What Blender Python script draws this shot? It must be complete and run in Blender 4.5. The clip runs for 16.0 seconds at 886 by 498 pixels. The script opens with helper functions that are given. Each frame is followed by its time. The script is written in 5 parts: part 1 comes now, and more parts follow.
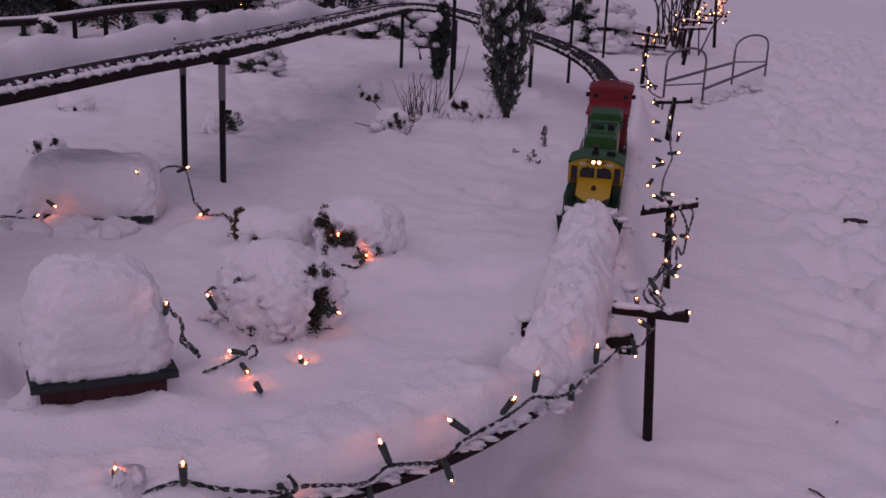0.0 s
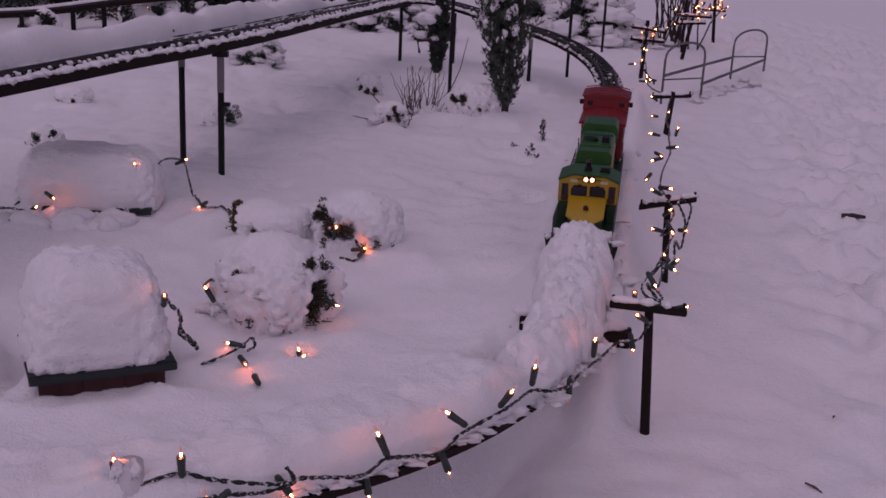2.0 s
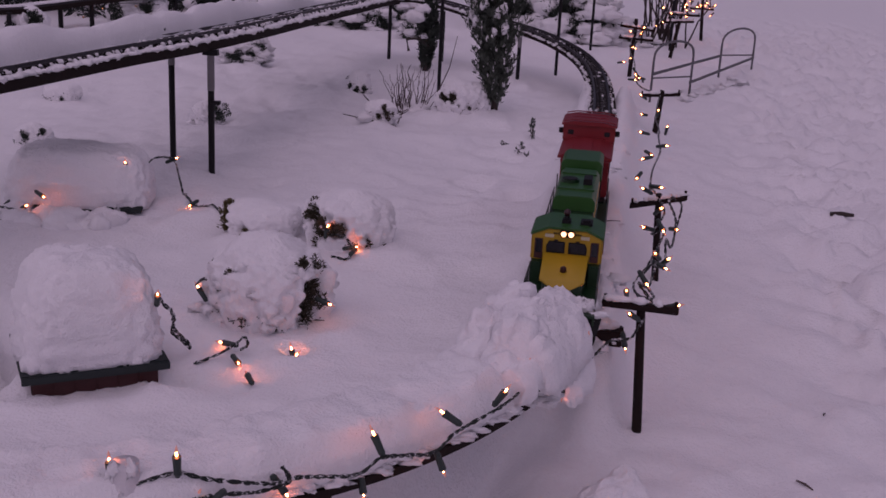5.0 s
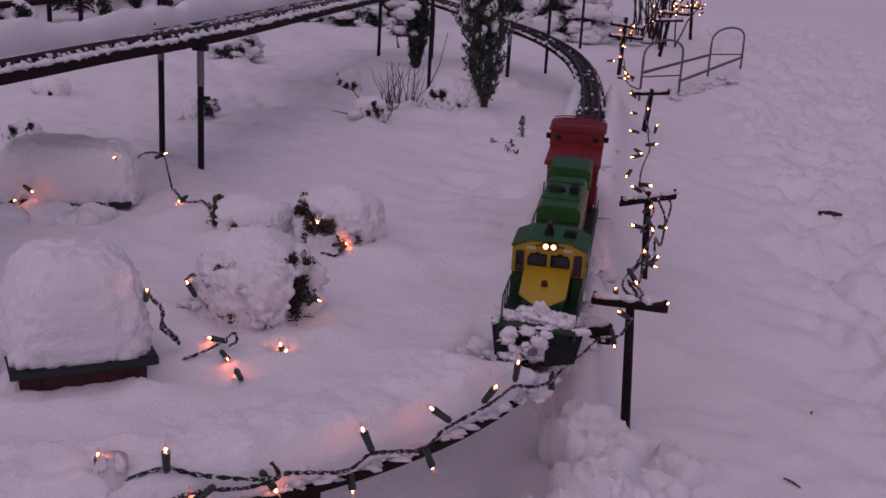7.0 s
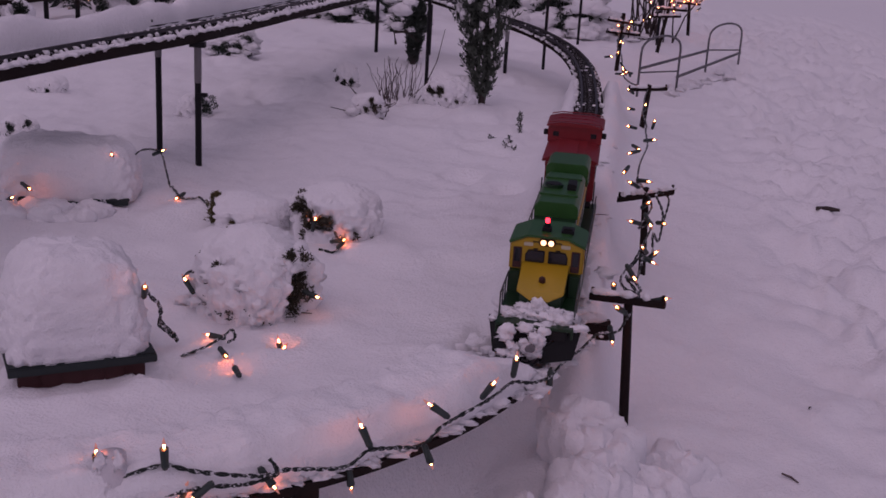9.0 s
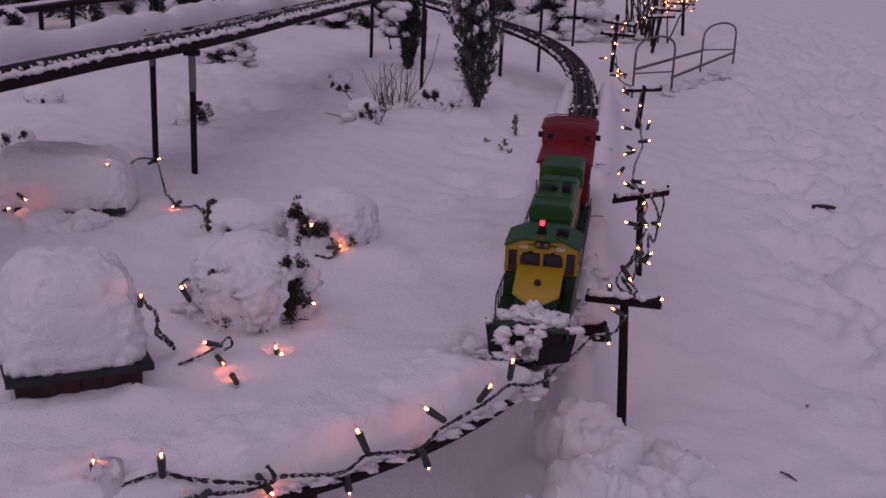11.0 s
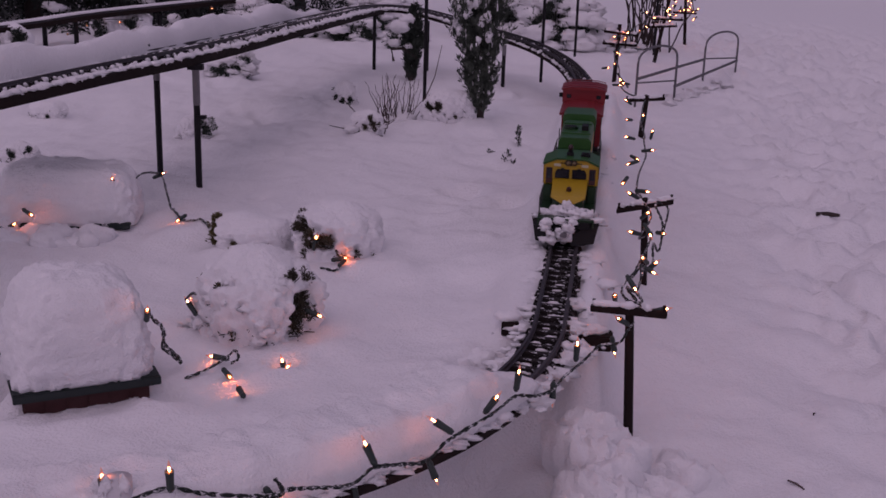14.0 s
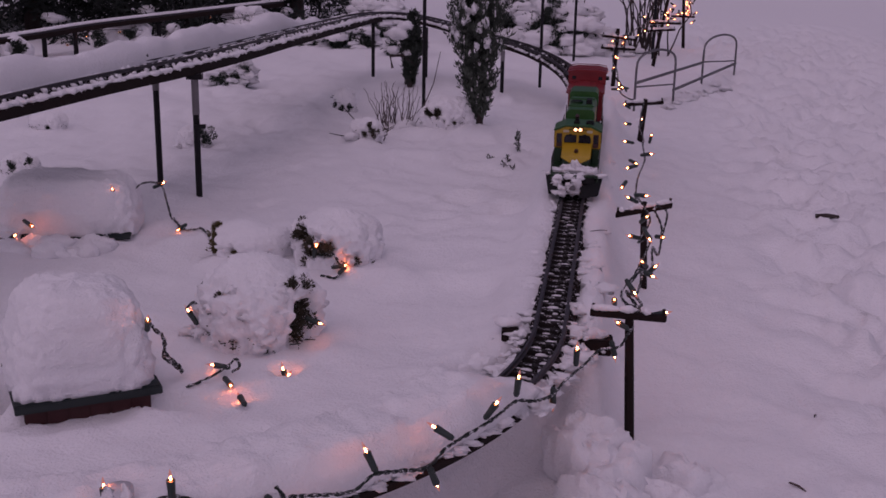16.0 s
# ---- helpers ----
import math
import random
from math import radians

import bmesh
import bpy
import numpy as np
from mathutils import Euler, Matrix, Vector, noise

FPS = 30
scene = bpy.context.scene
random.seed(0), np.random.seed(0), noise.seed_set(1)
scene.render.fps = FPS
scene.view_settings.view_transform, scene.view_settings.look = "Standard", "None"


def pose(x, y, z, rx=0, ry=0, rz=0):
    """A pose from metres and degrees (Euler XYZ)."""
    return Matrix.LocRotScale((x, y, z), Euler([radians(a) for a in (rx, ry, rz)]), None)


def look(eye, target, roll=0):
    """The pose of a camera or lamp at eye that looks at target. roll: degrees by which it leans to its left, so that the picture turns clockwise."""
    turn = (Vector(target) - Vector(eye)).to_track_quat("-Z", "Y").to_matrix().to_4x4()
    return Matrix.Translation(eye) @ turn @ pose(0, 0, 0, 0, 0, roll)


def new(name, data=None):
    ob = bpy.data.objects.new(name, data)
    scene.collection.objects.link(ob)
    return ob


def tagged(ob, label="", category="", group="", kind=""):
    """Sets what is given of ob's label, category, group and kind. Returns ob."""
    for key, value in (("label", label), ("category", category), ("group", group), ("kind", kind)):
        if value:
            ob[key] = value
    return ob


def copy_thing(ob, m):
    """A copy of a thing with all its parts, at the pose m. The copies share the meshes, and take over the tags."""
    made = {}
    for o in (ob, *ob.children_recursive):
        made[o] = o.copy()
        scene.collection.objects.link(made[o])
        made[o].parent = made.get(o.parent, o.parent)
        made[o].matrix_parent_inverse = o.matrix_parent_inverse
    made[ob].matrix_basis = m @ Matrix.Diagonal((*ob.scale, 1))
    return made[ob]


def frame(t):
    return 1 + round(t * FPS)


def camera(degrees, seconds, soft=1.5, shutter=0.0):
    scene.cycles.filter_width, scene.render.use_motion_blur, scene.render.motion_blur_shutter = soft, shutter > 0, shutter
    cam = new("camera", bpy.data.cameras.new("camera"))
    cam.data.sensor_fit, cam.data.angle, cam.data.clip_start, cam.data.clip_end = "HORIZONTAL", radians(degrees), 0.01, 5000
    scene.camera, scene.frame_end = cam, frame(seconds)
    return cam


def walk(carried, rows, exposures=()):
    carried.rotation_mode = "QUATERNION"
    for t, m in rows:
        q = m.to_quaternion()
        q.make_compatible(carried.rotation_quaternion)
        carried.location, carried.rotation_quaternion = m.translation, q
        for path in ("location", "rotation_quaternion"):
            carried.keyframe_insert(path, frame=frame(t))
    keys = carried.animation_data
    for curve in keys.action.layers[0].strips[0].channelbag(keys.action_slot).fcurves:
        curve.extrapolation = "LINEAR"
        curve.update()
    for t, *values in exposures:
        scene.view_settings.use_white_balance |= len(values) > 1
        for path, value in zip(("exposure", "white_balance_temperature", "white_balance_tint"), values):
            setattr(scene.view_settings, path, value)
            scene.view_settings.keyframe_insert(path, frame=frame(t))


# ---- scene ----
cam = camera(41.86, 16.0, soft=1.6)
PATH = [
    (0, pose(0.0077, 0.0104, 0.7751, 73.026, -2.458, 2.131)),
    (0.5, pose(0.0046, 0.0116, 0.7748, 72.827, -2.695, 2.056)),
    (1, pose(0.0059, 0.0104, 0.7755, 72.685, -2.609, 1.924)),
    (1.5, pose(0.0043, 0.0110, 0.7755, 72.621, -2.769, 1.940)),
    (2, pose(0.0068, 0.0093, 0.7747, 72.714, -2.722, 2.095)),
    (2.5, pose(0.0061, 0.0092, 0.7753, 72.753, -2.765, 2.215)),
    (3, pose(0.0042, 0.0094, 0.7753, 72.767, -2.844, 2.196)),
    (3.5, pose(-0.0005, 0.0105, 0.7752, 72.691, -3.243, 2.125)),
    (4, pose(-0.0002, 0.0061, 0.7777, 72.688, -3.034, 1.902)),
    (6.5, pose(-0.0037, 0.0083, 0.7759, 72.517, -3.215, 1.081)),
    (7, pose(-0.0036, 0.0062, 0.7761, 72.528, -3.333, 1.015)),
    (7.5, pose(-0.0016, 0.0061, 0.7759, 72.502, -3.184, 0.975)),
    (8, pose(-0.0003, 0.0053, 0.7762, 72.427, -3.056, 0.996)),
    (8.5, pose(-0.0015, 0.0051, 0.7762, 72.445, -3.147, 0.949)),
    (9, pose(-0.0036, 0.0066, 0.7757, 72.358, -3.240, 0.879)),
    (11.5, pose(0.0035, 0.0024, 0.7780, 72.697, -2.135, 0.640)),
    (12, pose(0.0030, 0.0017, 0.7781, 72.855, -2.089, 0.883)),
    (12.5, pose(0.0015, 0.0025, 0.7783, 72.931, -2.024, 0.992)),
    (13, pose(0.0025, 0.0019, 0.7786, 72.966, -1.664, 0.799)),
    (13.5, pose(0.0029, 0.0008, 0.7793, 73.089, -1.577, 0.647)),
    (14, pose(0.0014, 0.0009, 0.7796, 73.085, -1.781, 0.619)),
    (14.5, pose(0.0000, -0.0000, 0.7800, 73.090, -1.914, 0.582)),
    (15, pose(0.0018, -0.0009, 0.7805, 73.097, -1.788, 0.415)),
    (15.5, pose(0.0043, -0.0016, 0.7812, 73.251, -1.315, 0.363)),
    (16, pose(0.0056, -0.0032, 0.7818, 73.375, -1.115, 0.524)),
]
walk(cam, PATH, exposures=[(0, -0.92, 6500, 52), (16, -0.96, 6500, 52)])

# ---- light: an overcast winter dusk ----
world = bpy.data.worlds.new("world")
scene.world = world
world.use_nodes = True
wn, wl = world.node_tree.nodes, world.node_tree.links
sky = wn.new("ShaderNodeTexSky")
sky.sky_type, sky.sun_disc = "NISHITA", False
sky.sun_elevation, sky.sun_rotation = radians(56), radians(192)
sky.dust_density, sky.air_density, sky.ozone_density = 2.0, 1.0, 1.0
wl.new(sky.outputs[0], wn["Background"].inputs[0])
wn["Background"].inputs[1].default_value = 0.050
sun = new("sun", bpy.data.lights.new("sun", "SUN"))
sun.data.energy, sun.data.angle, sun.data.color = 1.5, radians(140), (1.0, 0.97, 0.98)
sun.matrix_world = look((-2.0, -3.0, 9), (0, 0, 0))


# ---- materials ----
def mat(name, color, rough=0.6, metal=0.0, vary=0.25, scale=40.0, bump=0.15, fine=300.0, glow=0.0, glow_color=None, rnd=0.0,
        color2=None, patches=0.0, spec=0.5, deep=0.004):
    """Principled surface with variation at two scales, relief and, where asked, a second colour in patches."""
    m = bpy.data.materials.new(name)
    m.use_nodes = True
    n, l = m.node_tree.nodes, m.node_tree.links
    b = n["Principled BSDF"]
    co = n.new("ShaderNodeTexCoord")
    big, small = n.new("ShaderNodeTexNoise"), n.new("ShaderNodeTexNoise")
    big.inputs["Scale"].default_value, small.inputs["Scale"].default_value = scale, fine
    big.inputs["Detail"].default_value, small.inputs["Detail"].default_value = 4, 3
    l.new(co.outputs["Object"], big.inputs["Vector"])
    l.new(co.outputs["Object"], small.inputs["Vector"])
    mix = n.new("ShaderNodeMix")
    mix.data_type = "RGBA"
    lo = tuple(c * (1 - vary) for c in color)
    hi = tuple(min(1.0, c * (1 + vary)) for c in color)
    mix.inputs["A"].default_value, mix.inputs["B"].default_value = (*lo, 1), (*hi, 1)
    add = n.new("ShaderNodeMath")
    add.operation = "ADD"
    half = n.new("ShaderNodeMath")
    half.operation, half.inputs[1].default_value = "MULTIPLY", 0.5
    l.new(big.outputs["Fac"], add.inputs[0])
    l.new(small.outputs["Fac"], add.inputs[1])
    l.new(add.outputs[0], half.inputs[0])
    l.new(half.outputs[0], mix.inputs["Factor"])
    out = mix.outputs["Result"]
    if color2 is not None:
        ramp = n.new("ShaderNodeMapRange")
        ramp.inputs["From Min"].default_value, ramp.inputs["From Max"].default_value = 0.62 - patches, 0.68 - patches
        l.new(half.outputs[0], ramp.inputs["Value"])
        two = n.new("ShaderNodeMix")
        two.data_type = "RGBA"
        l.new(ramp.outputs[0], two.inputs["Factor"])
        l.new(out, two.inputs["A"])
        two.inputs["B"].default_value = (*color2, 1)
        out = two.outputs["Result"]
    if rnd:
        info, geo = n.new("ShaderNodeObjectInfo"), n.new("ShaderNodeNewGeometry")
        sm = n.new("ShaderNodeMath")
        sm.operation = "ADD"
        l.new(info.outputs["Random"], sm.inputs[0])
        l.new(geo.outputs["Random Per Island"], sm.inputs[1])
        mr = n.new("ShaderNodeMapRange")
        mr.inputs["From Max"].default_value = 2.0
        mr.inputs["To Min"].default_value, mr.inputs["To Max"].default_value = 1 - rnd, 1 + rnd
        l.new(sm.outputs[0], mr.inputs["Value"])
        hsv = n.new("ShaderNodeHueSaturation")
        l.new(mr.outputs[0], hsv.inputs["Value"])
        l.new(out, hsv.inputs["Color"])
        out = hsv.outputs["Color"]
    l.new(out, b.inputs["Base Color"])
    b.inputs["Roughness"].default_value, b.inputs["Metallic"].default_value = rough, metal
    b.inputs["Specular IOR Level"].default_value = spec
    if bump:
        bp = n.new("ShaderNodeBump")
        bp.inputs["Strength"].default_value, bp.inputs["Distance"].default_value = bump, deep
        l.new(half.outputs[0], bp.inputs["Height"])
        l.new(bp.outputs[0], b.inputs["Normal"])
    if glow:
        b.inputs["Emission Color"].default_value = (*(glow_color or color), 1)
        b.inputs["Emission Strength"].default_value = glow
    return m


SNOW = mat("snow", (0.86, 0.85, 0.87), 0.8, vary=0.07, scale=95, bump=0.62, fine=300, spec=0.12, deep=0.009)
SNOW_FIELD = mat("snow_field", (0.86, 0.85, 0.87), 0.8, vary=0.07, scale=75, bump=0.58, fine=230, spec=0.12, deep=0.010)
BLACK = mat("black_pipe", (0.009, 0.008, 0.010), 0.5, vary=0.4, spec=0.22)
GREY_PIPE = mat("grey_pipe", (0.16, 0.15, 0.16), 0.5, vary=0.2)
DARK_WOOD = mat("dark_wood", (0.017, 0.010, 0.009), 0.8, vary=0.5, scale=25, bump=0.5, spec=0.2)
TIE = mat("tie_plastic", (0.015, 0.011, 0.011), 0.7, vary=0.4, scale=90, rnd=0.3, color2=(0.75, 0.75, 0.78), patches=0.06, spec=0.25)
RAIL = mat("rail_metal", (0.062, 0.056, 0.064), 0.45, 0.4, vary=0.4)
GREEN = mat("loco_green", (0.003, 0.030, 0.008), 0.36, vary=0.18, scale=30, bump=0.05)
# same green as the sides, with the sky's light on the roofs painted in
GREEN_SKYLIT = mat("loco_green_skylit", (0.014, 0.085, 0.014), 0.36, vary=0.2, scale=60, bump=0.08)
YELLOW = mat("loco_yellow", (0.40, 0.25, 0.006), 0.42, vary=0.12, scale=30, bump=0.05)
RED = mat("caboose_red", (0.21, 0.010, 0.014), 0.40, vary=0.2, scale=30, bump=0.05)
CHASSIS = mat("chassis_black", (0.009, 0.009, 0.010), 0.55, vary=0.3, spec=0.25)
STEEL_RAIL = mat("handrail", (0.03, 0.04, 0.035), 0.4)
GLASS = mat("window_glass", (0.012, 0.012, 0.016), 0.12, vary=0.1, bump=0)
FRAME_RED = mat("window_frame", (0.05, 0.012, 0.010), 0.5)
WHITE_MARK = mat("white_lettering", (0.45, 0.42, 0.3), 0.6)
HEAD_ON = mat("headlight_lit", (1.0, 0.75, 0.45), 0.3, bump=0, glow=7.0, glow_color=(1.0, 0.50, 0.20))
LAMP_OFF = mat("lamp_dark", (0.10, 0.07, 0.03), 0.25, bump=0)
BEACON_ON = mat("beacon_lit", (0.9, 0.03, 0.03), 0.3, bump=0, glow=7.0, glow_color=(1.0, 0.04, 0.05))
BEACON_OFF = mat("beacon_dark", (0.03, 0.006, 0.008), 0.3, bump=0)
HUT_ROOF = mat("hut_roof", (0.009, 0.018, 0.018), 0.6, vary=0.3)
HUT_WALL = mat("hut_wall", (0.055, 0.012, 0.012), 0.7, vary=0.3, scale=60)
WIRE = mat("wire_green", (0.012, 0.018, 0.016), 0.5, vary=0.3, scale=110, color2=(0.7, 0.7, 0.72), patches=0.09, spec=0.3)
SOCKET = mat("socket_green", (0.020, 0.034, 0.030), 0.42, vary=0.3)
BULB = mat("bulb_lit", (1.0, 0.7, 0.4), 0.2, bump=0, glow=110.0, glow_color=(1.0, 0.215, 0.050))
BULB_TIP = mat("bulb_tip", (0.42, 0.30, 0.28), 0.10, bump=0, glow=0.45, glow_color=(1.0, 0.34, 0.16))
NEEDLE = mat("needles", (0.032, 0.045, 0.034), 0.7, vary=0.4, rnd=0.5, bump=0)
NEEDLE_BROWN = mat("brown_needles", (0.060, 0.050, 0.030), 0.75, vary=0.4, rnd=0.6, bump=0)
NEEDLE_FROST = mat("frosted_needles", (0.050, 0.062, 0.048), 0.7, vary=0.4, rnd=0.6, bump=0)
NEEDLE_GOLD = mat("gold_needles", (0.11, 0.085, 0.03), 0.7, vary=0.4, rnd=0.5, bump=0)
FIR = mat("fir_needles", (0.014, 0.020, 0.017), 0.75, vary=0.4, rnd=0.5, bump=0)
BARK = mat("bark", (0.04, 0.027, 0.025), 0.85, vary=0.4, scale=80, bump=0.6)
TWIG = mat("twig", (0.07, 0.045, 0.045), 0.8, vary=0.4, rnd=0.3)
GALV = mat("galvanised_tube", (0.15, 0.145, 0.155), 0.45, 0.5, vary=0.15)
ICE = mat("frosted_stake", (0.62, 0.60, 0.63), 0.8, vary=0.15, scale=90, bump=0.4)


# ---- mesh tools ----
class Geo:
    """Vertices and faces gathered for one mesh."""

    def __init__(self):
        self.v, self.f, self.m = [], [], []

    def add(self, verts, faces, slot=0):
        o = len(self.v)
        self.v += [tuple(map(float, p)) for p in verts]
        self.f += [tuple(i + o for i in f) for f in faces]
        self.m += [slot] * len(faces)
        return self

    def box(self, c, s, slot=0, rz=0.0, taper=1.0):
        hx, hy, hz = (a / 2 for a in s)
        k, w = math.cos(rz), math.sin(rz)
        vs = []
        for dz, t in ((-hz, 1.0), (hz, taper)):
            for dx, dy in ((-hx, -hy), (hx, -hy), (hx, hy), (-hx, hy)):
                x, y = dx * t, dy * t
                vs.append((c[0] + x * k - y * w, c[1] + x * w + y * k, c[2] + dz))
        return self.add(vs, [(3, 2, 1, 0), (4, 5, 6, 7), (0, 1, 5, 4), (1, 2, 6, 5), (2, 3, 7, 6), (3, 0, 4, 7)], slot)

    def prism(self, poly, axis, a, b, slot=0):
        """A polygon (in the two other axes, in order) pushed from a to b along the axis."""
        n = len(poly)
        put = {"x": lambda p, t: (t, p[0], p[1]), "y": lambda p, t: (p[0], t, p[1]), "z": lambda p, t: (p[0], p[1], t)}[axis]
        vs = [put(p, a) for p in poly] + [put(p, b) for p in poly]
        fs = [tuple(range(n))[::-1], tuple(range(n, 2 * n))] + [(i, (i + 1) % n, n + (i + 1) % n, n + i) for i in range(n)]
        return self.add(vs, fs, slot)

    def tube(self, pts, r, sides=6, slot=0, cap=True):
        """A tube along points; r is one radius or one for each point."""
        pts = [Vector(p) for p in pts]
        rs = [r] * len(pts) if not hasattr(r, "__len__") else r
        vs, fs = [], []
        for i, p in enumerate(pts):
            d = (pts[min(i + 1, len(pts) - 1)] - pts[max(i - 1, 0)])
            d = d.normalized() if d.length > 1e-9 else Vector((0, 0, 1))
            a = d.cross(Vector((0.12, 0.3, 1))).normalized()
            b = d.cross(a)
            for k in range(sides):
                w = 2 * math.pi * k / sides
                vs.append(p + (a * math.cos(w) + b * math.sin(w)) * rs[i])
        for i in range(len(pts) - 1):
            for k in range(sides):
                j = (k + 1) % sides
                fs.append((i * sides + k, i * sides + j, (i + 1) * sides + j, (i + 1) * sides + k))
        if cap:
            fs += [tuple(range(sides))[::-1], tuple(range((len(pts) - 1) * sides, len(pts) * sides))]
        return self.add(vs, fs, slot)

    def lump(self, c, size, seed=0, rough=0.18, freq=2.2, seg=18, flat=None, power=1.0):
        """A rounded, uneven body. flat: its lower side is cut level at this share of its height."""
        c, off = Vector(c), Vector((seed * 7.31, seed * 3.17, seed * 1.7))
        rings = seg // 2
        vs, fs = [], []
        for i in range(rings + 1):
            th = math.pi * i / rings
            for k in range(seg):
                ph = 2 * math.pi * k / seg
                d = Vector((math.sin(th) * math.cos(ph), math.sin(th) * math.sin(ph), math.cos(th)))
                q = Vector([math.copysign(abs(a) ** power, a) for a in d]) if power != 1 else d
                n = 1 + rough * noise.noise(d * freq + off) + rough * 0.45 * noise.noise(d * freq * 3.1 + off)
                p = Vector((q.x * size[0], q.y * size[1], q.z * size[2])) * n
                if flat is not None and p.z < -flat * size[2]:
                    p.z = -flat * size[2]
                vs.append(c + p)
        for i in range(rings):
            for k in range(seg):
                j = (k + 1) % seg
                fs.append((i * seg + k, (i + 1) * seg + k, (i + 1) * seg + j, i * seg + j))
        return self.add(vs, fs)

    def leaves(self, c, spread, count, length, width, up=0.4, rng=random, slot=0):
        """Small pointed leaves scattered in an ellipsoid, pointing outwards and upwards."""
        for _ in range(count):
            d = Vector((rng.gauss(0, 1), rng.gauss(0, 1), rng.gauss(0, 1))).normalized()
            rad = rng.random() ** 0.4
            p = Vector(c) + Vector((d.x * spread[0], d.y * spread[1], d.z * spread[2])) * rad
            a = (d + Vector((rng.gauss(0, 0.5), rng.gauss(0, 0.5), up + rng.gauss(0, 0.4)))).normalized()
            b = a.cross(Vector((rng.gauss(0, 1), rng.gauss(0, 1), rng.gauss(0, 1)))).normalized()
            L, W = length * rng.uniform(0.6, 1.3), width * rng.uniform(0.6, 1.3)
            self.add([p - b * W, p + a * L * 0.45 + b * W, p + a * L, p + a * L * 0.45 - b * W * 1.1], [(0, 1, 2, 3)], slot)
        return self

    def mesh(self, name, mats, smooth=False, bevel=0.0, soften=0):
        me = bpy.data.meshes.new(name)
        me.from_pydata(self.v, [], self.f)
        for mt in mats if isinstance(mats, (list, tuple)) else [mats]:
            me.materials.append(mt)
        me.polygons.foreach_set("material_index", self.m)
        bm = bmesh.new()
        bm.from_mesh(me)
        if len(self.f) < 60000:
            bmesh.ops.recalc_face_normals(bm, faces=bm.faces)
        if bevel:
            bmesh.ops.bevel(bm, geom=[e for e in bm.edges if e.calc_face_angle(0) > 0.5], offset=bevel, segments=2, affect="EDGES", clamp_overlap=True)
        for _ in range(soften):
            bmesh.ops.smooth_vert(bm, verts=bm.verts, factor=0.5, use_axis_x=True, use_axis_y=True, use_axis_z=True)
        bm.to_mesh(me)
        bm.free()
        if smooth:
            me.polygons.foreach_set("use_smooth", [True] * len(me.polygons))
        me.update()
        return me


def part(name, geo, material, parent, label="", smooth=False, bevel=0.0, at=None, kind=""):
    """ONE mesh object under a thing or under a part."""
    ob = new(name, geo if isinstance(geo, bpy.types.Mesh) else geo.mesh(name, material, smooth, bevel))
    ob.parent = parent
    if at is not None:
        ob.matrix_basis = at
    return tagged(ob, label=label, kind=kind)


def thing(name, label, category, group="", at=None, kind=""):
    ob = new(name)
    if at is not None:
        ob.matrix_basis = at
    return tagged(ob, label, category, group, kind)


def solid(name, geo, material, label, category, group="", smooth=False, bevel=0.0, at=None, kind="", soften=0):
    """A thing that is one mesh."""
    ob = new(name, geo.mesh(name, material, smooth, bevel, soften))
    if at is not None:
        ob.matrix_basis = at
    return tagged(ob, label, category, group, kind)


def curve_points(pts, step=0.01):
    """A smooth line through the points (Catmull-Rom), evenly stepped."""
    P = [np.array(p, float) for p in pts]
    P = [2 * P[0] - P[1]] + P + [2 * P[-1] - P[-2]]
    out = []
    for i in range(1, len(P) - 2):
        a, b, c, d = P[i - 1 : i + 3]
        n = max(2, int(np.linalg.norm(c - b) / step))
        for k in range(n):
            t = k / n
            out.append(0.5 * (2 * b + (c - a) * t + (2 * a - 5 * b + 4 * c - d) * t * t + (3 * b - a - 3 * c + d) * t ** 3))
    out.append(P[-2])
    return out


def lattice(ix, iy, seed):
    h = np.sin(ix * 127.1 + iy * 311.7 + seed * 74.7) * 43758.5453
    return h - np.floor(h)


def vnoise(x, y, seed=0):
    """Smooth value noise from -1 to 1 on arrays."""
    ix, iy = np.floor(x), np.floor(y)
    fx, fy = x - ix, y - iy
    fx, fy = fx * fx * (3 - 2 * fx), fy * fy * (3 - 2 * fy)
    a, b = lattice(ix, iy, seed), lattice(ix + 1, iy, seed)
    c, d = lattice(ix, iy + 1, seed), lattice(ix + 1, iy + 1, seed)
    return 2 * ((a * (1 - fx) + b * fx) * (1 - fy) + (c * (1 - fx) + d * fx) * fy) - 1


def step(a, b, x):
    t = np.clip((x - a) / (b - a), 0, 1)
    return t * t * (3 - 2 * t)


# ---- the plan: the ground line's track, straight and then a curve ----
RAIL_Z, GAUGE = 0.17, 0.045
A0 = radians(8.026)
P0 = np.array((0.166, 1.66))
D0, N0 = np.array((-math.sin(A0), -math.cos(A0))), np.array((-math.cos(A0), math.sin(A0)))
RADIUS = 0.76
CURVE = P0 + RADIUS * N0


def on_track(s):
    """Point and heading angle on the track, s metres past the start of its curve."""
    if s <= 0:
        return P0 + D0 * s, A0
    a = A0 + s / RADIUS
    return CURVE + RADIUS * np.array((math.cos(a), -math.sin(a))), a


def beside(s, d, z):
    """A point d metres outside the centre line at s."""
    p, a = on_track(s)
    return Vector((p[0] + d * math.cos(a), p[1] - d * math.sin(a), z))


def off_track(x, y):
    """Signed distance from the centre line, positive outside the loop."""
    vx, vy = x - P0[0], y - P0[1]
    straight = -(vx * N0[0] + vy * N0[1])
    arc = np.hypot(x - CURVE[0], y - CURVE[1]) - RADIUS
    along = np.where(vx * D0[0] + vy * D0[1] <= 0, straight, arc)
    return np.where(x < CURVE[0], CURVE[1] - RADIUS - y, along)


